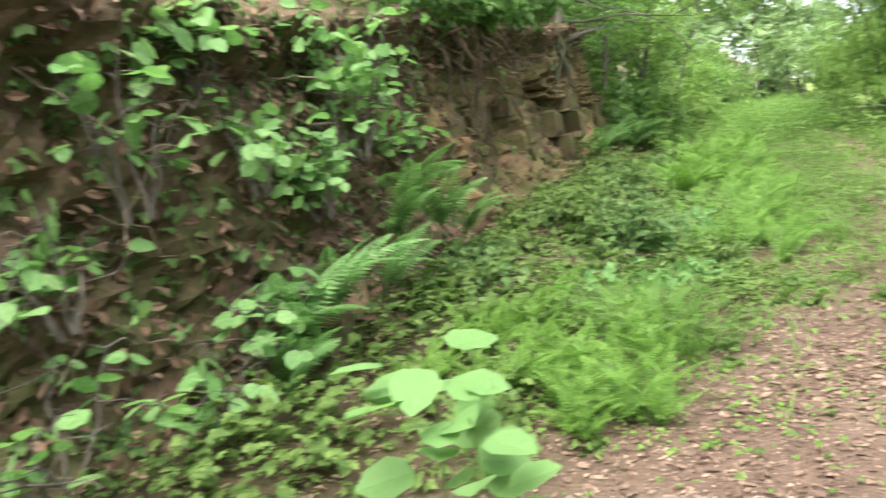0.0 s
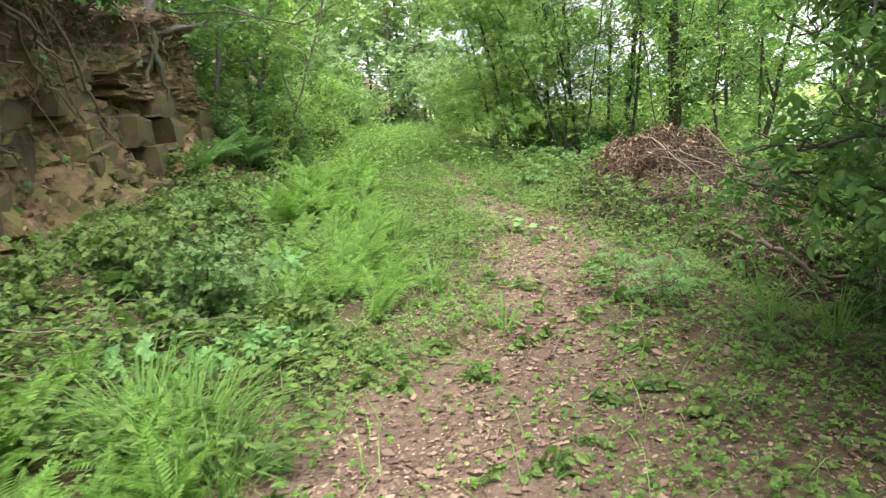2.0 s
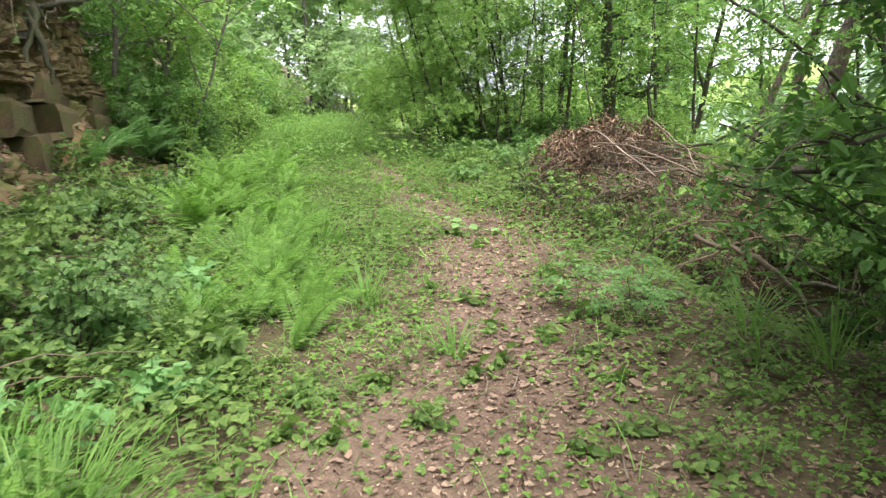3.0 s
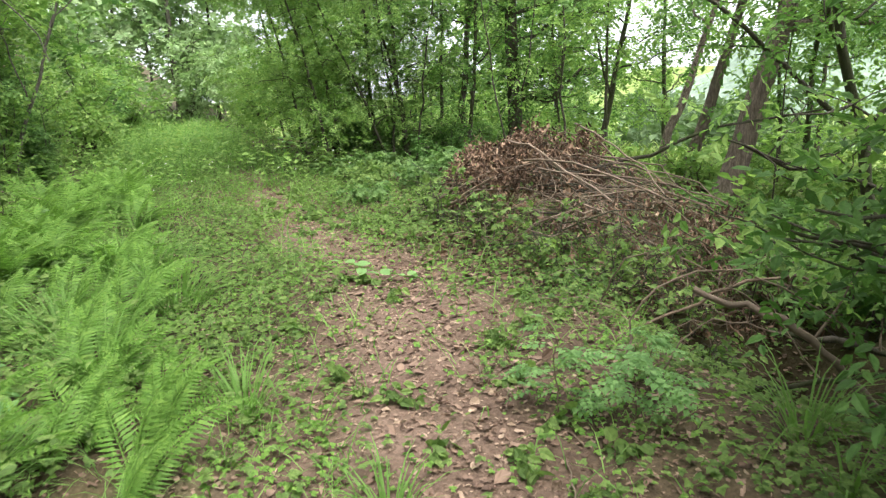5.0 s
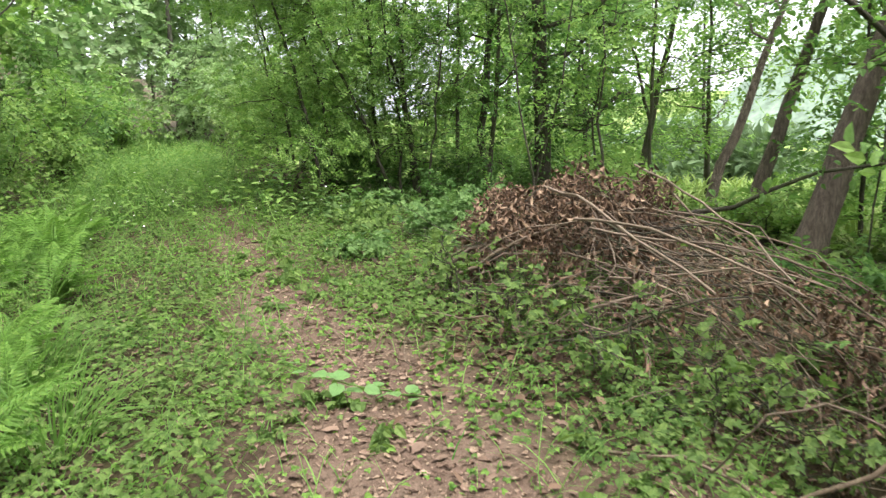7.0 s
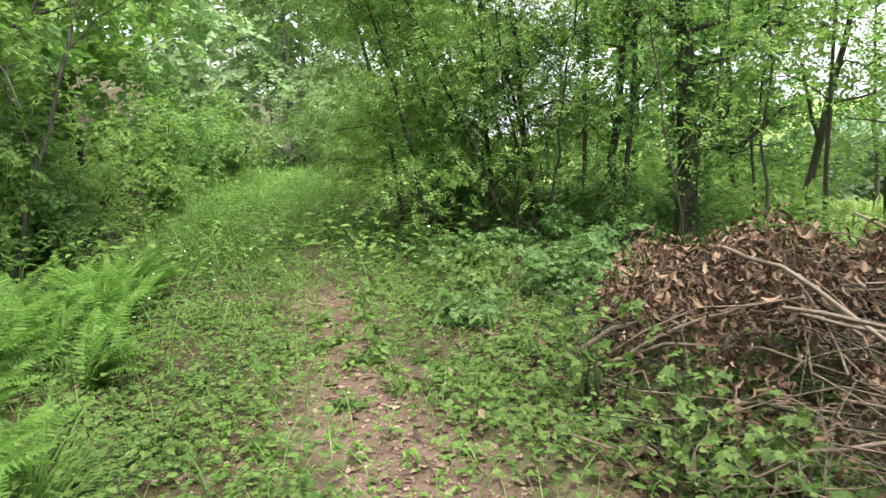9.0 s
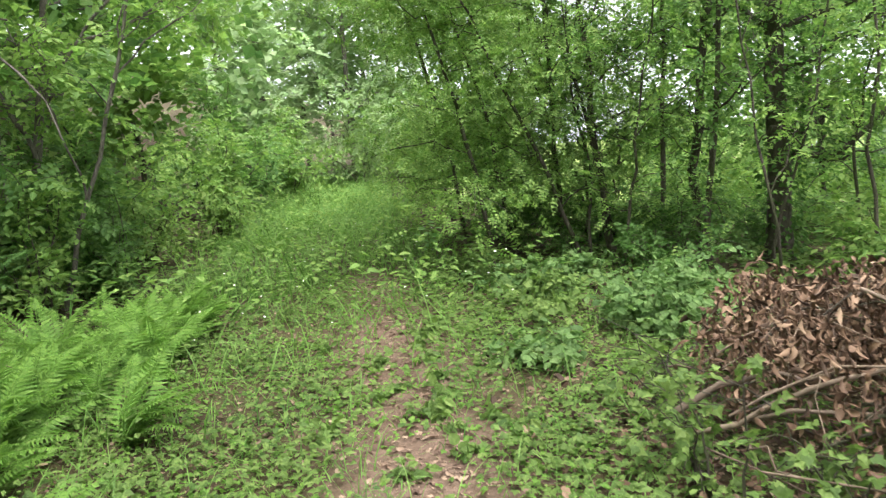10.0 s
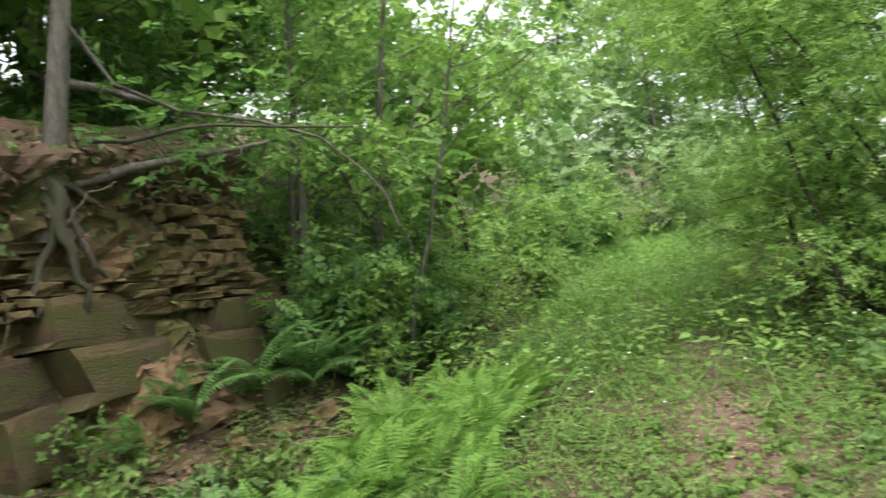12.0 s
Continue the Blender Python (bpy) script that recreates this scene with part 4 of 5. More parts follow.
# fallen logs by the hollow
rng = np.random.default_rng(8)
for pts, r, wood in [(((3.75, 5.8, -0.5), (3.4, 6.2, -0.12), (3.1, 6.58, 0.0)), 0.024, STICK), (((4.7, 5.9, -0.45), (3.8, 6.75, -0.42)), 0.022, DARKBARK), (((2.7, 6.6, -0.33), (2.75, 6.6, 0.02), (2.97, 6.47, 0.16), (3.3, 6.4, 0.13), (3.9, 6.2, -0.3)), 0.0055, STICK),
                     (((2.75, 6.4, -0.33), (2.85, 6.35, -0.12), (3.05, 6.25, -0.03), (3.5, 6.1, -0.25)), 0.004, STICK), (((3.0, 7.3, -0.33), (3.0, 7.0, 0.12), (3.2, 6.9, 0.14), (3.7, 6.5, -0.3)), 0.005, STICK), (((3.1, 6.2, -0.31), (3.7, 5.9, -0.3), (4.3, 5.6, -0.38)), 0.014, DARKBARK), (((3.2, 7.2, -0.28), (3.9, 6.95, -0.15), (4.6, 6.7, -0.3)), 0.011, ROOT)]:
    pts = np.array(pts)
    pts[0, 2] = float(height(*pts[0, :2])) + r * 0.4
    seg = np.concatenate([[0], np.cumsum(np.linalg.norm(np.diff(pts, axis=0), axis=1))])
    u = np.linspace(0, seg[-1], 16)
    ln = np.stack([np.interp(u, seg, pts[:, q]) for q in range(3)], 1)
    ln[1:-1] = (ln[:-2] + ln[1:-1] + ln[2:]) / 3
    ln[1:-1] = (ln[:-2] + ln[1:-1] + ln[2:]) / 3 + rng.normal(0, 0.01, (14, 3))
    ln[:, 2] = np.maximum(ln[:, 2], height(ln[:, 0], ln[:, 1]) + r * 0.4)
    lg = thing("fallen_branch", tuple(ln[0]), "thick barkless branch propped over the hollow" if r > 0.023 else "thin bare branch arching by the hollow", "branch", "fallen branches")
    part_np("wood", *tube(ln, np.linspace(r, r * 0.7, 16) * rng.uniform(0.82, 1.15, 16), 8), wood, lg, smooth=True)
    for q in range(3):
        b = ln[rng.integers(4, 14)]
        part_np("side_twig", *tube(wander(b, b + rng.normal(0, 0.14, 3) + np.array([0, 0, 0.12]), 6, 0.015, rng), np.linspace(r * 0.35, r * 0.12, 6), 5), STICK, lg, smooth=True)

# ---- ground layer ----
rng = np.random.default_rng(9)


def bare(x, y):
    return np.clip(1.25 - np.abs(x - track_x(y)) / np.maximum(track_w(y), 0.02), 0, 1)


def spread_points(n, x0, x1, y0, y1, keep):
    x, y = rng.uniform(x0, x1, n), rng.uniform(y0, y1, n)
    k = rng.random(n) < keep(x, y)
    return x[k], y[k]


def at_ground(x, y, lift=0.0):
    return np.stack([x, y, height(x, y) + lift], 1)


def edge(x, y):
    return np.clip((np.abs(x - track_x(y)) - track_w(y) * 0.8) / np.interp(y, [3, 7, 9], [0.55, 0.7, 0.3]), 0.3, 1)


def clumps(x, y):
    return np.clip(0.5 + 1.5 * rolling(x * 1.7 + 3, y * 1.7), 0.06, 1)


def low_leaves(name, tmpl, x, y, low, high, small, large, mat, label):
    n = len(x)
    a = rng.uniform(0, 2 * math.pi, n)
    stuff(name, *scatter(tmpl, at_ground(x, y) + np.array([0, 0, 1]) * rng.uniform(low, high, n)[:, None], np.stack([np.cos(a), np.sin(a), rng.normal(0, 0.2, n)], 1), np.array([0, 0, 1]) + rng.normal(0, 0.28, (n, 3)), rng.uniform(small, large, n)), mat, label, "ground cover")


x, y = spread_points(128000, -2.2, 4.8, 1.0, 14.5, lambda x, y: (1 - np.interp(y, [8, 10], [0.84, 0.45]) * bare(x, y)) * edge(x, y) * clumps(x, y) * np.interp(y, [1, 9, 15], [0.9, 1, 0.6]) * np.where((x > 1.2) & (y < 6.6), 0.7, 1) * np.where((x < -0.6) & (y < 3.4), 0.35, 1))
low_leaves("ground_cover", TRIPLE, x, y, 0.01, 0.12, 0.014, 0.046, L_COVER, "low green seedlings and ivy over the soil")
x, y = spread_points(24000, -0.6, 4.2, 7.0, 15.5, lambda x, y: (1 - bare(x, y)) * edge(x, y) ** 1.5 * np.where(x > 2.6, 0.55, 1) * clumps(x + 2, y + 1))
low_leaves("nettle_patch", LEAF, x, y, 0.04, 0.24, 0.022, 0.058, L_COVER, "knee-high green weeds beside the track")
x, y = spread_points(8000, 4.4, 8.6, 6.5, 17, lambda x, y: clumps(x, y))
low_leaves("slope_cover", TRIPLE, x, y, 0.03, 0.22, 0.06, 0.11, L_COVER, "leafy undergrowth on the slope below the track")
x, y = spread_points(9000, -9, -2.3, 11.5, 32, lambda x, y: clumps(x * 0.7, y * 0.7))
low_leaves("hillside_cover", TRIPLE, x, y, 0.05, 0.6, 0.09, 0.18, L_TREE, "leafy undergrowth on the wooded hillside")
x, y = spread_points(36000, -1.0, 4.0, 3.0, 14, lambda x, y: (1 - np.interp(y, [8, 10], [0.75, 0.4]) * bare(x, y)) * clumps(x * 1.3 + 9, y * 1.3 + 4) * np.where((x > 1.2) & (y < 6.8), 0.75, 1))
low_leaves("clover_patch", TRIPLE, x, y, 0.005, 0.06, 0.015, 0.036, L_FERN, "small yellow-green clover among the weeds")
x, y = spread_points(7000, -0.8, 3.6, 3.2, 13.5, lambda x, y: (1 - 0.8 * bare(x, y)) * np.where((x > 1.2) & (y < 6.8), 0.25, 1))
a = rng.uniform(0, 2 * math.pi, len(x))
stuff("thin_grass", *scatter(BLADE, at_ground(x, y, -0.01), np.stack([0.7 * np.cos(a), 0.7 * np.sin(a), 0.5 + rng.random(len(x))], 1), np.stack([-np.cos(a), -np.sin(a), 0.3 + 0 * a], 1), rng.uniform(0.08, 0.3, len(x)), rng.uniform(0.003, 0.008, len(x))), L_GRASS, "thin grass between the weeds", "grass")
x, y = spread_points(2600, -2.05, -0.95, 1.0, 4.6, lambda x, y: clumps(x * 1.4 + 2, y * 1.4 + 1))
low_leaves("bank_weeds", TRIPLE, x, y, 0.02, 0.28, 0.035, 0.075, L_COVER, "leafy weeds at the foot of the earth bank")
x, y = spread_points(9000, -1.9, 0.2, 4.3, 9.5, lambda x, y: clumps(x + 7, y + 1))
low_leaves("weed_patch", LEAF, x, y, 0.04, 0.22, 0.035, 0.08, L_COVER, "lush weeds below the bank")

# litter and crumbs thinned under the shady tree, to darken that shaded ground
x, y = spread_points(56000, -1.8, 4.4, 0.8, 14, lambda x, y: 0.3 + 0.7 * np.clip(bare(x, y) + 0.55 * ((x > 0.8) & (y < 7.6)) - 0.25 * ((x > 1.9) & (y < 6.4)), 0, 1) * clumps(x + 5, y))
n = len(x)
a = rng.uniform(0, 2 * math.pi, n)
stuff("leaf_litter", *scatter(FLAT, at_ground(x, y, 0.006), np.stack([np.cos(a), np.sin(a), rng.normal(0, 0.1, n)], 1), np.array([0, 0, 1]) + rng.normal(0, 0.18, (n, 3)), 0.016 + 0.05 * rng.random(n) ** 1.9, 0.013 + 0.042 * rng.random(n) ** 1.8), DEAD, "dry fallen leaves strewn over the track", "leaf litter")
x, y = spread_points(60000, -1.4, 3.6, 1.0, 12, lambda x, y: 0.1 + 0.9 * np.clip(bare(x, y) + 0.6 * ((x > 0.8) & (y < 7.6)) - 0.2 * ((x > 1.9) & (y < 6.4)), 0, 1))
n = len(x)
a = rng.uniform(0, 2 * math.pi, n)
stuff("leaf_crumbs", *scatter(QUAD, at_ground(x, y, 0.006), np.stack([np.cos(a), np.sin(a), rng.normal(0, 0.2, n)], 1), np.array([0, 0, 1]) + rng.normal(0, 0.4, (n, 3)), 0.008 + 0.03 * rng.random(n) ** 2, rng.uniform(0.006, 0.03, n)), DEAD, "crumbled leaf fragments and needles on the soil", "leaf litter")
x, y = spread_points(6000, -6.5, -2.2, -1, 16, lambda x, y: 0.8 + 0 * x)
n = len(x)
a = rng.uniform(0, 2 * math.pi, n)
stuff("hillside_litter", *scatter(CURLED, at_ground(x, y, 0.02), np.stack([np.cos(a), np.sin(a), -0.3 + 0 * a], 1), np.array([0.4, 0, 1]) + rng.normal(0, 0.3, (n, 3)), rng.uniform(0.05, 0.1, n)), RUST, "dead leaves on the wooded slope", "leaf litter")

x, y = spread_points(52000, -0.9, 3.4, 6, 34, lambda x, y: (1 - 0.97 * bare(x, y)) * step(1.9, 0.8, np.abs(x - 1.1 + 0.2 * np.sin(1.1 * y))) * np.interp(y, [6, 10, 12.5, 14.5, 20, 34], [0.06, 0.1, 0.35, 0.8, 0.9, 0.5]) * np.clip(clumps(x * 0.9, y * 0.9) + 0.15, 0, 1))
n = len(x)
a = rng.uniform(0, 2 * math.pi, n)
tall = (0.15 + 0.6 * rng.random(n) ** 1.7) * np.interp(y, [6, 12, 16], [0.6, 0.7, 0.95]) * (0.45 + 0.8 * clumps(x * 0.8 + 1, y * 0.8))
lean_x, lean_y = 0.4 * np.sin(1.7 * x + y), 0.4 * np.sin(2.1 * y - x)
stuff("tall_grass", *scatter(BLADE, at_ground(x, y, -0.01), np.stack([0.55 * np.cos(a) + lean_x, 0.55 * np.sin(a) + lean_y, 0.5 + rng.random(n)], 1), np.stack([-np.cos(a), -np.sin(a), 0.3 + 0 * a], 1), tall, rng.uniform(0.007, 0.019, n) * np.interp(y, [10, 13, 22], [0.45, 0.75, 1.5])), L_GRASS, "tall bright green grass over the track", "grass")
x, y = spread_points(9000, -1.0, 3.4, 12.5, 24, lambda x, y: clumps(x * 1.2 + 4, y * 1.2 + 2))
low_leaves("meadow_weeds", LEAF, x, y, 0.08, 0.5, 0.05, 0.11, L_BRIGHT, "leafy weeds among the tall grass")


BLADES = [mesh_np("grass_blade", BLADE[0] * np.array([1, 1, c]), BLADE[1], L_GRASS) for c in (0.5, 1.0, 1.5)]


def grass_tuft(x, y, tall, blades, seed, radius=0.1):
    """A tuft: up to ninety blades of their own, and a joined rest inside it."""
    g = np.random.default_rng(seed)
    e = thing("grass_tuft", (x, y, float(height(x, y)) - 0.01), "tuft of long arching green grass", "grass", "grass tufts")
    for k in range(min(90, blades)):
        a, q = g.uniform(0, 360), math.sqrt(g.random()) * radius
        b = new("grass_blade", BLADES[k % 3])
        b.parent = e
        b.matrix_basis = pose(-q * math.sin(radians(a)), q * math.cos(radians(a)), 0, g.uniform(45, 82), g.uniform(-10, 10), a) @ Matrix.Diagonal((g.uniform(0.006, 0.012), *[tall * g.uniform(0.5, 1.15)] * 2, 1))
    n = blades - 90
    if n > 0:
        a, q = g.uniform(0, 2 * math.pi, n), np.sqrt(g.random(n)) * radius
        pos = np.stack([x + q * np.cos(a), y + q * np.sin(a), np.full(n, e.location.z)], 1)
        part_np("grass_clump", *scatter(BLADE, pos, np.stack([0.55 * np.cos(a), 0.55 * np.sin(a), 0.6 + g.random(n)], 1), np.stack([-np.cos(a), -np.sin(a), 0.3 + 0 * a], 1), tall * g.uniform(0.5, 1.1, n), g.uniform(0.005, 0.011, n)), L_GRASS, e)["kind"] = "stuff"


for k, (x, y, h, nb, rd) in enumerate([(-0.5, 4.7, 0.5, 260, 0.26), (-0.75, 4.95, 0.45, 160, 0.24), (-0.3, 4.35, 0.35, 110, 0.18), (2.92, 5.7, 0.42, 40, 0.07), (2.75, 5.35, 0.3, 22, 0.05), (3.05, 5.2, 0.45, 34, 0.07), (0.9, 6.9, 0.35, 60, 0.08), (0.7, 8.6, 0.4, 150, 0.2), (0.3, 7.6, 0.4, 150, 0.2), (0.5, 9.4, 0.45, 200, 0.25), (1.25, 5.9, 0.25, 40, 0.06), (-0.2, 6.6, 0.4, 150, 0.2), (0.1, 8.2, 0.45, 200, 0.25)]):
    grass_tuft(x, y, h, nb, 400 + k, rd)

# ferns
FROND = [mesh_np("frond", *fern_frond(22, 1, c), mt) for c in (0.16, 0.32) for mt in (L_FERN, L_FERN_DARK, L_SAPLING)]


def fern(x, y, size, dark=0, fronds=7, lean=None, z=None, seed=0):
    r = random.Random(seed)
    e = thing("fern", (x, y, float(height(x, y)) - 0.02 if z is None else z), "dark blue-green fern on the bank" if dark else "bright yellow-green fern with feathery fronds", "fern", "ferns")
    for k in range(fronds):
        f = new("frond", FROND[3 * r.randint(0, 1) + dark])
        f.parent = e
        turn = lean + r.uniform(-75, 75) if lean is not None else k * 360 / fronds + r.uniform(-25, 25)
        f.matrix_basis = pose(0, 0, 0, r.uniform(40, 74), r.uniform(-22, 22), turn) @ Matrix.Scale(size * r.uniform(0.7, 1.15), 4)
    return e


r = random.Random(3)
for k in range(54):
    fern(r.uniform(-1.5, -0.35), r.uniform(3.0, 4.35) if k % 4 else r.uniform(4.3, 5.6), r.uniform(0.26, 0.42), 0, 8, None, None, k)
for k in range(62):
    fern(r.uniform(-0.55, 0.5), r.uniform(9.3, 12.9), r.uniform(0.42, 0.66), 0, 10, -60 if k % 3 == 0 else None, None, 60 + k)
for k in range(24):
    fern(r.uniform(-0.4, 0.7), r.uniform(6.0, 9.4), r.uniform(0.4, 0.58), 0, 6, -60, None, 100 + k)
for k, (x, y, z, sz) in enumerate([(-1.95, 2.85, 0.42, 0.6), (-1.95, 3.3, 0.5, 0.62), (-1.9, 2.6, 0.3, 0.5), (-1.95, 4.2, 0.65, 0.6), (-1.95, 4.55, 0.8, 0.62), (-1.9, 4.9, 0.55, 0.6), (-1.85, 5.25, 0.4, 0.55), (-1.95, 3.9, 0.4, 0.55)]):
    fern(x, y, sz, 1 if y < 3.6 else 2, 7, -95, z, 120 + k)
for k, (x, y, sz) in enumerate([(-1.55, 12.3, 0.75), (-1.3, 12.75, 0.8), (-1.65, 11.6, 0.6), (-1.2, 13.2, 0.7), (-1.6, 10.9, 0.5), (-1.7, 12.9, 0.7)]):
    fern(x, y, sz, 2, 8, -120, float(height(x, y)) + 0.12, 140 + k)

# sapling with large round leaves at the start
LEAF_MESH = [mesh_np("leaf", *scatter(ROUND, [(0, 0, 0)], [(0, 1, 0)], [(0, 0, 1)], [1.0]), L_HAZEL)]


def leafy_shoot(name, base, top, leaves, size, label, seed, mat_stem=None, first=5):
    """A stem with separate round leaves on short stalks."""
    g = np.random.default_rng(seed)
    e = thing(name, tuple(base), label, "sapling")
    ln = wander(base, top, 10, 0.008, g)
    part_np("stem", *tube(ln, np.linspace(0.006, 0.0025, 10), 6), mat_stem or L_COVER, e, smooth=True)
    for k in range(leaves):
        i = min(9, first + int((10 - first) * k / leaves))
        turn = k * 137 + g.uniform(-20, 20)
        f = new("leaf", LEAF_MESH[0])
        f.parent = e
        at = ln[i] - np.array(base)
        f.matrix_basis = pose(*at, 0, 0, turn) @ pose(0, size * g.uniform(0.2, 0.7), 0, g.uniform(-25, 25), g.uniform(-20, 20), 0) @ Matrix.Scale(size * g.uniform(0.7, 1.1), 4)
    return e


leafy_shoot("sapling", (-0.9, 1.85, float(height(-0.9, 1.85))), (-0.9, 1.95, 0.72), 15, 0.2, "young shoot with large round pale green leaves", 1)
leafy_shoot("sapling", (-0.75, 1.7, float(height(-0.75, 1.7))), (-0.72, 1.78, 0.6), 9, 0.17, "young shoot with large round pale green leaves", 2)
leafy_shoot("trailing_shoot", (2.35, 8.4, float(height(2.35, 8.4))), (1.72, 8.55, -0.14), 14, 0.08, "trailing shoot with yellow-green leaves across the track", 3, None, 1)
leafy_shoot("sapling", (2.35, 13.75, float(height(2.35, 13.75))), (2.4, 13.75, 0.15), 14, 0.09, "pale flowering weed at the edge of the track", 4)

def layered_sapling(x, y, tall, reach, seed, label, size=0.15, twigs=11):
    """A thin stem with side twigs held level, each carrying compound leaves in one flat layer."""
    g = np.random.default_rng(seed)
    base = np.array([x, y, float(height(x, y)) - 0.02])
    e = thing("sapling", tuple(base), label, "sapling", "layered saplings")
    ln = wander(base, base + np.array([g.normal(0, 0.05), g.normal(0, 0.05), tall]), 9, 0.012, g)
    part_np("stem", *tube(ln, np.linspace(0.0045, 0.0015, 9), 5), ROOT, e, smooth=True)
    for k in range(twigs):
        s = 0.25 + 0.75 * (k + g.random()) / twigs
        p, a = ln[int(s * 8)], k * 2.4 + g.uniform(-0.5, 0.5)
        L = reach * g.uniform(0.6, 1.1) * (1.15 - 0.55 * s)
        tw = wander(p, p + np.array([L * math.cos(a), L * math.sin(a), 0.12 * L + g.normal(0, 0.04)]), 6, 0.012, g)
        part_np("twig", *tube(tw, np.linspace(0.0025, 0.001, 6), 4), L_COVER, e, smooth=True)
        n = 6
        at = tw[g.integers(1, 6, n)] + g.normal(0, 0.012, (n, 3))
        d = a + g.uniform(-1.1, 1.1, n)
        part_np("leaves", *scatter(ELDER, at, np.stack([np.cos(d), np.sin(d), g.normal(-0.1, 0.12, n)], 1), np.array([0, 0, 1]) + g.normal(0, 0.16, (n, 3)), size * g.uniform(0.6, 1.15, n)), L_SAPLING, e)


layered_sapling(2.12, 6.25, 0.36, 0.2, 1, "feathery sapling with soft green leaves beside the track", 0.1, 9)
layered_sapling(2.36, 6.05, 0.42, 0.22, 2, "feathery sapling with soft green leaves beside the track", 0.11, 9)
layered_sapling(2.6, 6.4, 0.3, 0.16, 3, "feathery sapling with soft green leaves beside the track", 0.09, 7)

# seedlings on the track
r = random.Random(17)
first = [shrub("seedling", (0.9 + 0.1 * k, 4.2), (0.07, 0.07, 0.05), "small green seedling among fallen leaves", 16 + 5 * k, ROUND if k == 1 else LEAF, 0.05 + 0.01 * k, L_COVER, L_COVER, 500 + k, 2, "seedlings", "seedling") for k in range(3)]
for k in range(84):
    y = r.uniform(2.4, 12.5)
    x = float(track_x(y)) + r.choice((-1, 1)) * float(track_w(y)) * r.uniform(0.5, 1.6) + r.gauss(0, 0.25)
    c = copy_thing(r.choice(first), pose(x, y, float(height(x, y)) - 0.02, 0, 0, r.uniform(0, 360)))

# twigs on the track
rng = np.random.default_rng(31)
for k in range(46):
    y = rng.uniform(2.2, 9.5)
    x = float(track_x(y)) + rng.normal(0.15, 0.55)
    a, L = rng.uniform(0, math.pi), rng.uniform(0.08, 0.35)
    p0 = np.array([x, y, float(height(x, y)) + 0.012])
    p1 = np.array([x + L * math.cos(a), y + L * math.sin(a), 0])
    p1[2] = float(height(p1[0], p1[1])) + 0.012
    tw = new("twig", mesh_np("twig", *tube(wander(p0, p1, 6, 0.008, rng), np.linspace(0.005, 0.002, 6), 5), STICK if k % 2 else ROOT, True))
    tagged(tw, "thin dry twig lying on the track", "twig", "twigs")

# ---- rock face ----
rng = np.random.default_rng(77)
yy, zz = np.arange(-4, 14.2, 0.06), np.arange(-0.3, 2.5, 0.045)
YY, ZZ = np.meshgrid(yy, zz)
warp = ZZ + 0.13 * np.sin(1.1 * YY) + 0.04 * np.sin(5.1 * YY + 1) + 0.09 * np.sin(3.7 * np.floor(YY * 1.15 + 0.3 * np.sin(4 * ZZ)))
layer = np.floor(warp * 7.5 + 0.8 * np.sin(warp * 6))
crack = np.floor(YY * 3.1 + 1.3 * np.sin(layer * 2.7) + 0.5 * np.sin(YY * 2.3 + layer))
cell = np.sin(layer * 12.9898 + crack * 78.233) * 43758.5453
cell = cell - np.floor(cell)
rocky = np.maximum(step(5.5, 6.0, YY) * step(1.95, 1.7, ZZ) * step(14.2, 13.4, YY), 0.2)
ledge = 0.10 * np.sin(2.2 * YY + ZZ) + 0.05 * np.sin(6 * YY + 4 * ZZ) * np.sin(5 * ZZ + YY) + 0.04 * np.sin(13 * YY + 3 * np.sin(7 * ZZ)) * np.sin(11 * ZZ)
hollow = 0.3 * np.exp(-((YY - 8.4) / 0.5) ** 2 - ((ZZ - 0.95) / 0.35) ** 2) + 0.22 * np.exp(-((YY - 11.2) / 0.7) ** 2 - ((ZZ - 1.25) / 0.2) ** 2)
XX = face_x(YY) - 0.06 + ledge + rocky * 0.17 * (cell - 0.5) - hollow + rng.normal(0, 0.014, YY.shape) - 0.10 * ZZ + 0.2 * step(1.75, 2.1, ZZ) - 0.7 * step(2.05, 2.5, ZZ) - 0.6 * step(13.2, 14.1, YY) + 0.25 * step(0.7, -0.2, ZZ)
n, m = XX.shape
idx = np.arange(n * m).reshape(n, m)
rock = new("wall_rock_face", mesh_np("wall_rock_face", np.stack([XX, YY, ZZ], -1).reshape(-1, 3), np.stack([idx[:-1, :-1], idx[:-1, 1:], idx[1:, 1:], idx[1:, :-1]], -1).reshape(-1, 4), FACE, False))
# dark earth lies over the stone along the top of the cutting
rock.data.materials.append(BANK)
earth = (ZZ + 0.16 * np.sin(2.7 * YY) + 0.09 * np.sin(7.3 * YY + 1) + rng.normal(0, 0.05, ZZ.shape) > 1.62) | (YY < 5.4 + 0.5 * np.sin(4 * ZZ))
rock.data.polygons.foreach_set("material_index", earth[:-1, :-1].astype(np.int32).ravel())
tagged(rock, "crumbling ochre sandstone cutting with mossy ledges", "rock face", kind="structure")


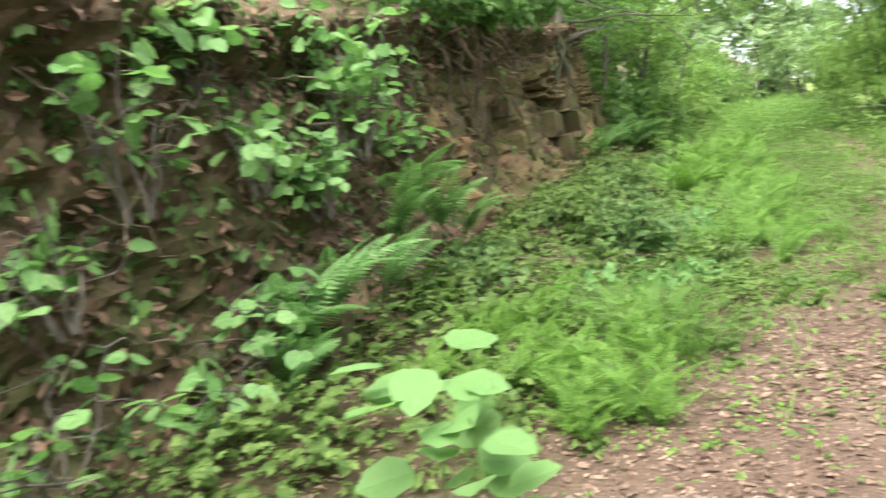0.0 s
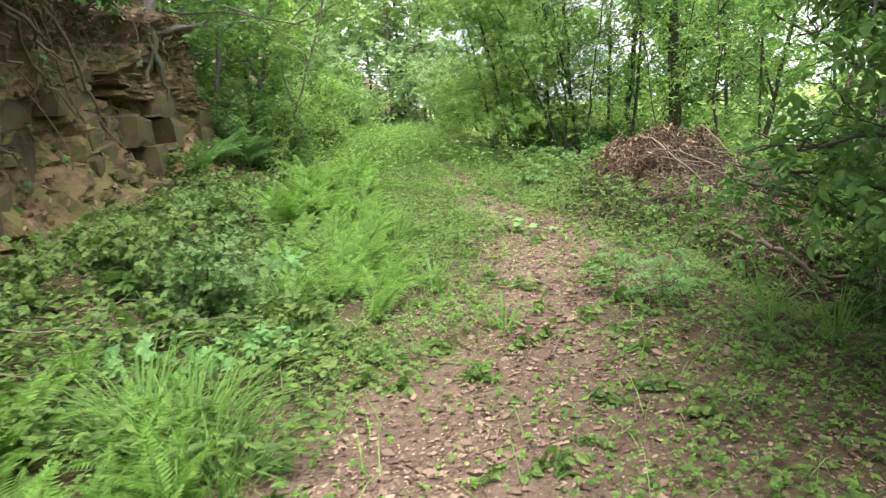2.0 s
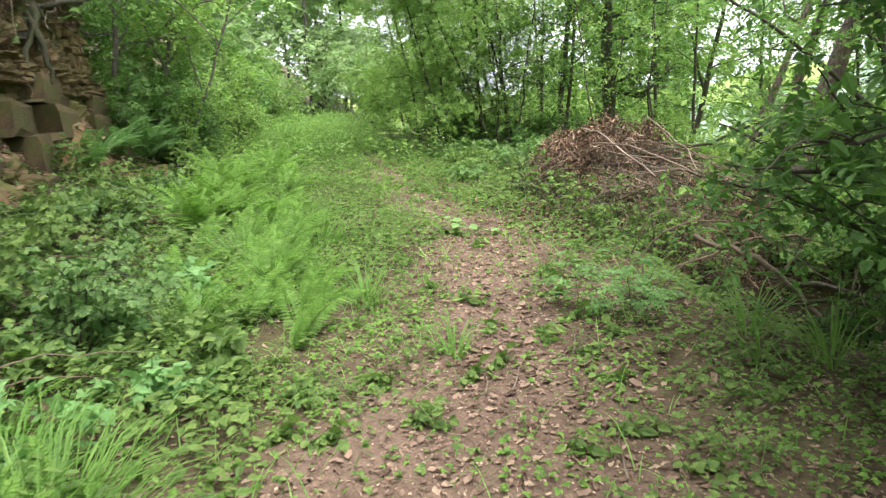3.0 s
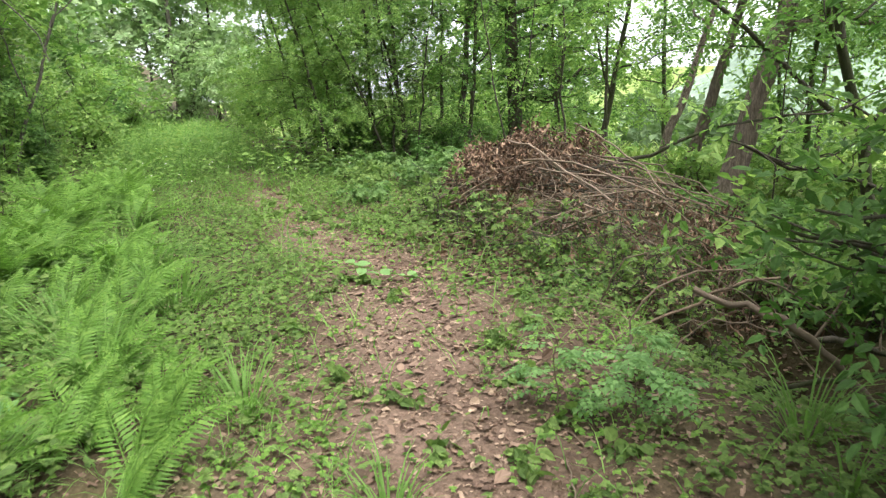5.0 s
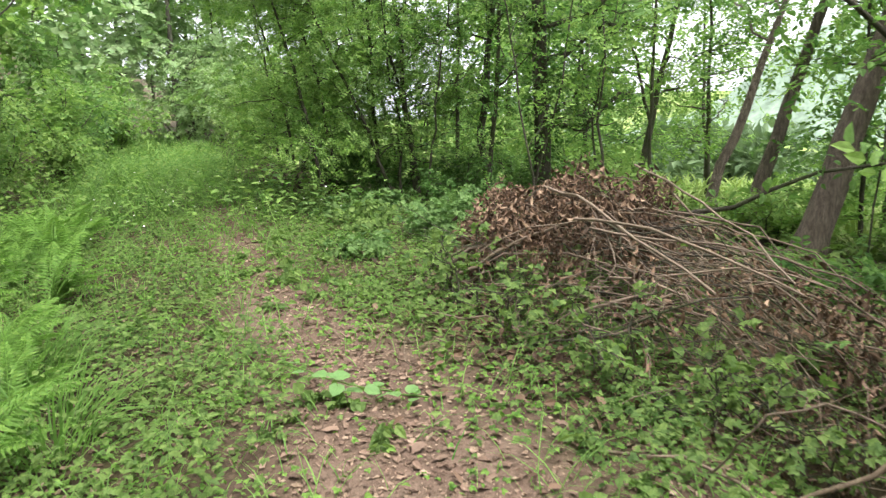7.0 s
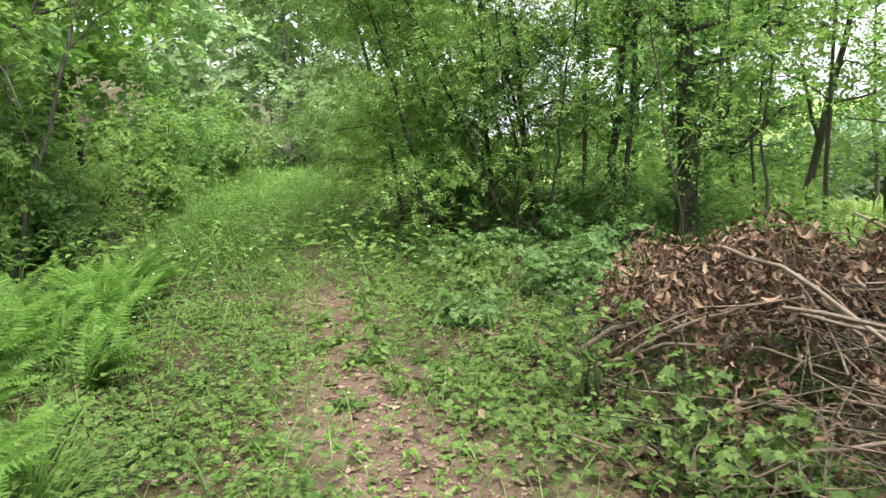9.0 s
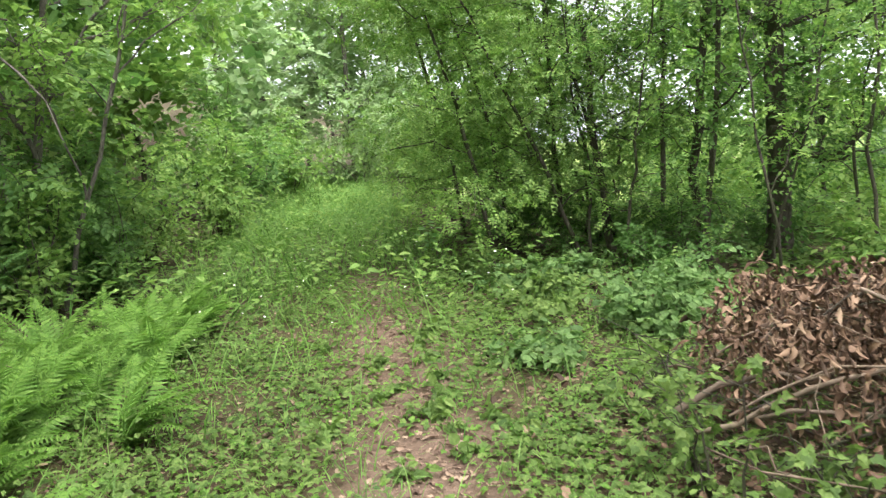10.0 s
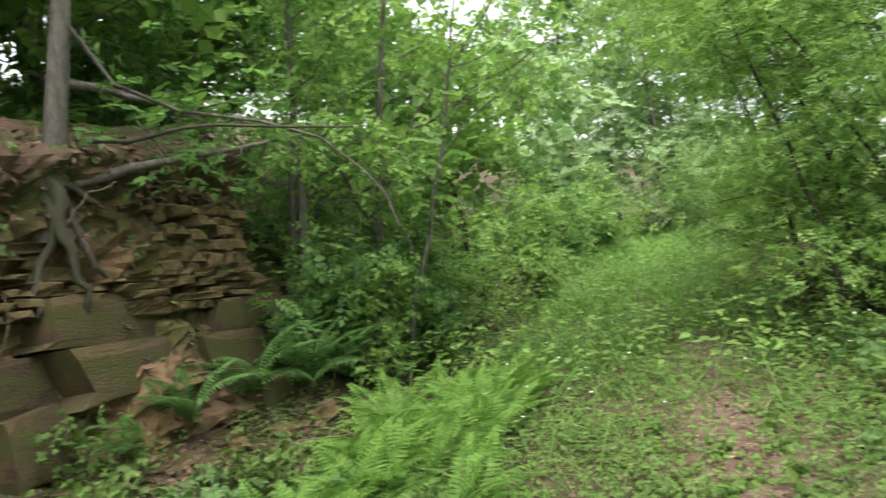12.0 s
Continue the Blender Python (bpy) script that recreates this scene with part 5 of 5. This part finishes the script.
def chipped_block(g, mat, worn=1.0):
    """A rough block one unit across (x outwards) with a broken, uneven front."""
    c = np.array([-0.5, -0.34, 0.34, 0.5])
    V = []
    for i in range(4):
        for j in range(4):
            rim = (i in (0, 3)) + (j in (0, 3))
            V.append((0.5 - (0.0, 0.14, 0.34)[rim] * worn + g.normal(0, 0.07) * worn, c[j] + g.normal(0, 0.05), c[i] + g.normal(0, 0.05)))
    ring = [0, 1, 2, 3, 7, 11, 15, 14, 13, 12, 8, 4]
    V += [(-0.5, V[k][1] * 1.0, V[k][2] * 1.0) for k in ring]
    F = [(4 * i + j, 4 * i + j + 1, 4 * i + j + 5, 4 * i + j + 4) for i in range(3) for j in range(3)]
    F += [(ring[k], 16 + k, 16 + (k + 1) % 12, ring[(k + 1) % 12]) for k in range(12)]
    return mesh_np("rock_block", V, F, mat)


BLOCKS = [chipped_block(rng, ROCK) for k in range(10)]
SHADE_BLOCKS = [chipped_block(rng, SHADEROCK, 0.4) for k in range(8)]
SLABS = [chipped_block(rng, SHADEROCK, 0.22) for k in range(6)]


def lay_blocks(y0, y1, z0, z1, high, wide, keep, out, kinds=BLOCKS, rough=1.0, even=False):
    """Courses of stone that dip gently along the face, with ragged joints."""
    z = z0
    while z < z1:
        h = high * rng.uniform(0.6, 1.4)
        y = y0 + rng.uniform(0, wide)
        while y < y1:
            w = wide * rng.uniform(0.5, 1.6)
            if rng.random() < keep:
                yc = y + w / 2
                zc = z + h / 2 - 0.17 * (yc - 11) * float(step(8.5, 10.5, yc)) + 0.02 * rough * math.sin(5 * yc + 3 * z)
                i, j = int(np.clip((zc + 0.3) / 0.045, 3, XX.shape[0] - 4)), int(np.clip((yc + 4) / 0.06, 4, XX.shape[1] - 5))
                x = (float(face_x(yc)) - 0.10 * zc + 0.04 * math.sin(2.2 * yc) + 0.24 * float(step(0.7, -0.2, zc)) if even else float(XX[i - 3:i + 4, j - 4:j + 5].mean())) + out + rng.uniform(-0.03, 0.03) * rough
                b = new("rock_block", kinds[rng.integers(0, len(kinds))])
                b.parent = rock
                b.matrix_basis = pose(x - 0.155, yc, zc, 8 * float(step(8.5, 10.5, yc)) * -1 + rng.normal(0, 1.5) * rough, rng.uniform(-4, 4) * rough, rng.uniform(-5, 5) * rough) @ Matrix.Diagonal((0.3, w * 1.0, h * 0.985, 1))
            y += w
        z += h


lay_blocks(5.7, 8.8, 1.1, 1.5, 0.1, 0.3, 0.4, 0.02)
lay_blocks(5.9, 9.2, 0.35, 1.1, 0.24, 0.5, 0.5, 0.03, SHADE_BLOCKS, 0.8)
lay_blocks(8.8, 10.4, 0.2, 1.3, 0.2, 0.34, 0.7, 0.03, SHADE_BLOCKS, 0.8)
lay_blocks(9.9, 13.2, -0.15, 1.05, 0.36, 0.75, 0.86, 0.1, SLABS, 0.8, True)
lay_blocks(9.9, 13.2, 1.05, 1.3, 0.055, 0.26, 0.9, 0.1, even=True)
lay_blocks(10.0, 12.0, 1.3, 1.75, 0.13, 0.34, 0.6, -0.04, even=True)
lay_blocks(12.0, 13.2, 1.3, 1.95, 0.1, 0.17, 0.9, -0.01, rough=1.6, even=True)
# roots of the tree on the ledge
for k, (dy, z1, r) in enumerate([(-0.02, 0.95, 0.055), (0.3, 1.15, 0.045), (-0.35, 1.1, 0.05), (0.6, 1.35, 0.03), (0.1, 1.4, 0.06)]):
    y1 = 11.2 + dy
    part_np("root", *tube(wander((-2.0, 11.2, 1.95), (float(face_x(y1)) + 0.06 - 0.1 * z1, y1, z1), 12, 0.03, rng, 0.06), np.linspace(r, r * 0.22, 12) , 7), DARKBARK, ledge_tree, "bare root gripping the ledge", smooth=True)
s_line = np.array([(-1.75, 11.4, 2.9), (-1.67, 11.6, 2.52), (-1.35, 11.8, 2.28), (-0.9, 12.1, 2.12), (-0.6, 12.35, 1.95), (-0.34, 12.4, 1.66), (-0.2, 12.4, 1.46), (-0.14, 12.4, 1.2)])
part_np("limb", *tube(s_line, np.linspace(0.017, 0.005, 8), 7), BARK, ledge_tree, "pale bare drooping limb", smooth=True)
s_line = np.array([(-2.0, 11.5, 2.2), (-1.64, 11.6, 2.12), (-1.2, 11.6, 2.12), (-0.97, 11.6, 2.09), (-0.5, 11.7, 1.98), (-0.1, 11.8, 1.9)])
part_np("limb", *tube(s_line, np.linspace(0.02, 0.006, 6), 7), DARKBARK, ledge_tree, "dark crooked limb", smooth=True)
# roots over the face
for k in range(13):
    y0 = rng.uniform(6.2, 8.8)
    y1 = y0 + rng.normal(0.3, 0.5)
    z1 = rng.uniform(0.5, 1.3)
    x0, x1 = float(face_x(y0)) - 0.02, float(face_x(y1)) + 0.06 - 0.08 * z1
    r = rng.uniform(0.006, 0.025)
    part_np("root", *tube(wander((x0, y0, 2.1), (x1, y1, z1), 12, 0.055, rng), np.linspace(r, r * 0.35, 12), 6), ROOT, stumped, "bare hanging root", smooth=True)

# litter, moss and small plants clinging to the bank
def on_face(n, y0, y1, z0, z1):
    y, z = rng.uniform(y0, y1, n), rng.uniform(z0, z1, n)
    i, j = np.clip(((z + 0.3) / 0.045).astype(int), 0, XX.shape[0] - 1), np.clip(((y + 4) / 0.06).astype(int), 0, XX.shape[1] - 1)
    return np.stack([XX[i, j] + 0.01, y, z], 1)


def face_leaves(name, tmpl, pos, small, large, mat, label):
    k = len(pos)
    way = rng.normal(0, 0.6, (k, 3)) + np.array([0.5, 0, -0.6])
    stuff(name, *scatter(tmpl, pos, way, np.array([0.9, 0, 0.6]) + rng.normal(0, 0.4, (k, 3)), rng.uniform(small, large, k)), mat, label, "ground cover")


face_leaves("bank_litter", CURLED, np.concatenate([on_face(3200, 0, 6.2, 0.2, 2.3), on_face(1500, 6, 13.2, 1.7, 2.3), on_face(600, 6, 13.2, 0.1, 1.1)]), 0.03, 0.09, RUST, "dead leaves caught on the earth bank")
face_leaves("bank_plants", TRIPLE, np.concatenate([on_face(1500, 0, 5.8, 0.1, 2.2), on_face(450, 5.8, 13.2, 0.2, 2.3)]), 0.03, 0.075, L_BRAMBLE, "small creeping plants on the earth bank")
for k in range(60):
    p = on_face(1, 0.5, 13, 0.8, 2.3)[0]
    L = rng.uniform(0.3, 1.0)
    q = p + np.array([rng.uniform(0.05, 0.25), rng.normal(0, 0.6) * L, -rng.uniform(0.1, 0.8) * L])
    q[2] = max(q[2], 0.15)
    q[0] = max(q[0], float(face_x(q[1])) + 0.06)
    r0 = rng.uniform(0.003, 0.008)
    hw = new("hanging_root", mesh_np("hanging_root", *tube(wander(p, q, 9, 0.03, rng), np.linspace(r0, r0 * 0.4, 9), 5), ROOT if k % 2 else STICK, True))
    tagged(hw, "thin bare root hanging from the earth bank", "root", "hanging roots")

# fallen stones at the foot of the rock face
for k in range(30):
    y = rng.uniform(9.8, 13.2) if k < 20 else rng.uniform(4.5, 9)
    x = float(face_x(y)) + rng.uniform(0.15, 0.75)
    q = rng.uniform(0.05, 0.17)
    st = new("fallen_stone", SHADE_BLOCKS[rng.integers(0, 8)] if k % 3 else BLOCKS[rng.integers(0, 10)])
    st.matrix_basis = pose(x, y, float(height(x, y)) + q * 0.2, rng.uniform(-25, 25), rng.uniform(-25, 25), rng.uniform(0, 360)) @ Matrix.Diagonal((q * 1.3, q * 1.1, q * 0.7, 1))
    tagged(st, "broken sandstone piece at the foot of the face", "stone", "fallen stones")

# dead leaves heaped at the foot of the rock
k = 1500
hx, hy = -0.95 + rng.normal(0, 0.28, k), 10.6 + rng.normal(0, 0.75, k)
stuff("heaped_leaves", *scatter(CURLED, at_ground(hx, hy) + np.array([0, 0, 1]) * (0.015 + 0.1 * rng.random(k) ** 2)[:, None], rng.normal(0, 1, (k, 3)) * np.array([1, 1, 0.3]), np.array([0, 0, 1]) + rng.normal(0, 0.5, (k, 3)), rng.uniform(0.04, 0.09, k)), RUST, "brown dead leaves heaped at the foot of the rock", "leaf litter")

# small white flowers in the grass
x, y = spread_points(90, 0.4, 3.0, 11.5, 17, lambda x, y: 1 - bare(x, y))
WHITE = rough_material("white_petal", [(0.3, (0.7, 0.7, 0.62)), (0.7, (0.85, 0.85, 0.8))], 30, 90, 0.1)
k = len(x)
stuff("white_flowers", *scatter(ROUND, at_ground(x, y) + np.array([0, 0, 1]) * rng.uniform(0.2, 0.42, k)[:, None], rng.normal(0, 1, (k, 3)) * np.array([1, 1, 0.2]), np.array([0, 0, 1]) + rng.normal(0, 0.3, (k, 3)), rng.uniform(0.011, 0.024, k)), WHITE, "small white flowers among the grass", "flowers")

# the fallen leaves nearest to the walker, one by one
FALLEN = []
for k in range(6):
    v, f = CURLED
    FALLEN.append(mesh_np("dead_leaf", (v + rng.normal(0, 0.05, v.shape)) * np.array([rng.uniform(0.6, 1.3), 1, rng.uniform(0.15, 0.6)]), f, DEAD))
for k in range(300):
    y = rng.uniform(2.2, 9.0)
    x = float(track_x(y)) + rng.normal(0.1, 0.6)
    d = new("dead_leaf", FALLEN[k % 6])
    d.parent = ground
    d.matrix_basis = pose(x, y, float(height(x, y)) + 0.011, rng.uniform(-14, 14), rng.uniform(-14, 14), rng.uniform(0, 360)) @ Matrix.Scale(0.03 + 0.055 * rng.random() ** 1.5, 4)

# hanging vine and bent branch beyond the brush pile
vine = thing("hanging_vine", (7.4, 10.2, float(height(7.4, 10.2))), "thin dark vine hanging from the leaning tree", "vine")
part_np("vine_stem", *tube(wander((7.4, 10.2, float(height(7.4, 10.2))), (7.5, 10.1, 3.2), 14, 0.025, rng), np.linspace(0.011, 0.006, 14), 5), DARKBARK, vine)
bent = thing("bent_branch", (4.7, 9.75, float(height(4.7, 9.75)) + 0.3), "mossy bent branch reaching out of the brush pile", "branch")
line = np.array([(4.7, 9.75, 0.05), (4.85, 9.6, 0.12), (5.05, 9.45, 0.16), (5.25, 9.3, 0.3), (5.5, 9.15, 0.42), (5.9, 8.95, 0.48), (6.4, 8.75, 0.55)])
part_np("wood", *tube(line, np.linspace(0.022, 0.009, 7), 7), DARKBARK, bent, smooth=True)
k = 60
i = rng.integers(2, 7, k)
part_np("leaf_spray", *scatter(LEAF, line[i] + rng.normal(0, 0.09, (k, 3)), rng.normal(0, 0.5, (k, 3)) + np.array([0, 0, -0.5]), np.array([0, 0, 1]) + rng.normal(0, 0.5, (k, 3)), rng.uniform(0.05, 0.1, k)), L_TREE, bent, "drooping green leaves")["kind"] = "stuff"

# ivy climbing the thick trunks
for cx, cy, rr, top, cnt in [(5.95, 13.9, 0.15, 3.0, 1100), (5.3, 14.2, 0.08, 2.2, 200)]:
    z0 = float(height(cx, cy))
    iv = thing("ivy", (cx, cy, z0), "dark ivy climbing a tree trunk", "ivy", "ivy")
    a, z = rng.uniform(0, 2 * math.pi, cnt), z0 + (top - z0) * rng.random(cnt) ** 1.2
    out = np.stack([np.cos(a), np.sin(a), 0 * a], 1)
    part_np("ivy_leaves", *scatter(LEAF, np.stack([cx + 0 * a, cy + 0 * a, z], 1) + out * (rr + rng.uniform(0, 0.07, cnt))[:, None], out + rng.normal(0, 0.5, (cnt, 3)) + np.array([0, 0, -0.5]), out + rng.normal(0, 0.3, (cnt, 3)), rng.uniform(0.04, 0.08, cnt), rng.uniform(0.05, 0.09, cnt)), L_SHADE, iv)

# dead sticks among the brambles
for k in range(34):
    y = rng.uniform(4.5, 12.5)
    x = float(face_x(y)) + rng.uniform(0.15, 1.0)
    L = rng.uniform(0.3, 0.9)
    a = rng.uniform(-0.6, 0.9)
    p0 = np.array([x, y, float(height(x, y)) + 0.02])
    p1 = p0 + np.array([L * math.cos(a), L * math.sin(a), 0])
    p1[2] = float(height(p1[0], p1[1])) + rng.uniform(0.05, 0.35)
    dk = new("dead_stick", mesh_np("dead_stick", *tube(wander(p0, p1, 8, 0.02, rng, -0.05), np.linspace(0.005, 0.002, 8), 5), STICK if k % 2 else ROOT, True))
    tagged(dk, "dead stick caught among the brambles", "stick", "dead sticks")
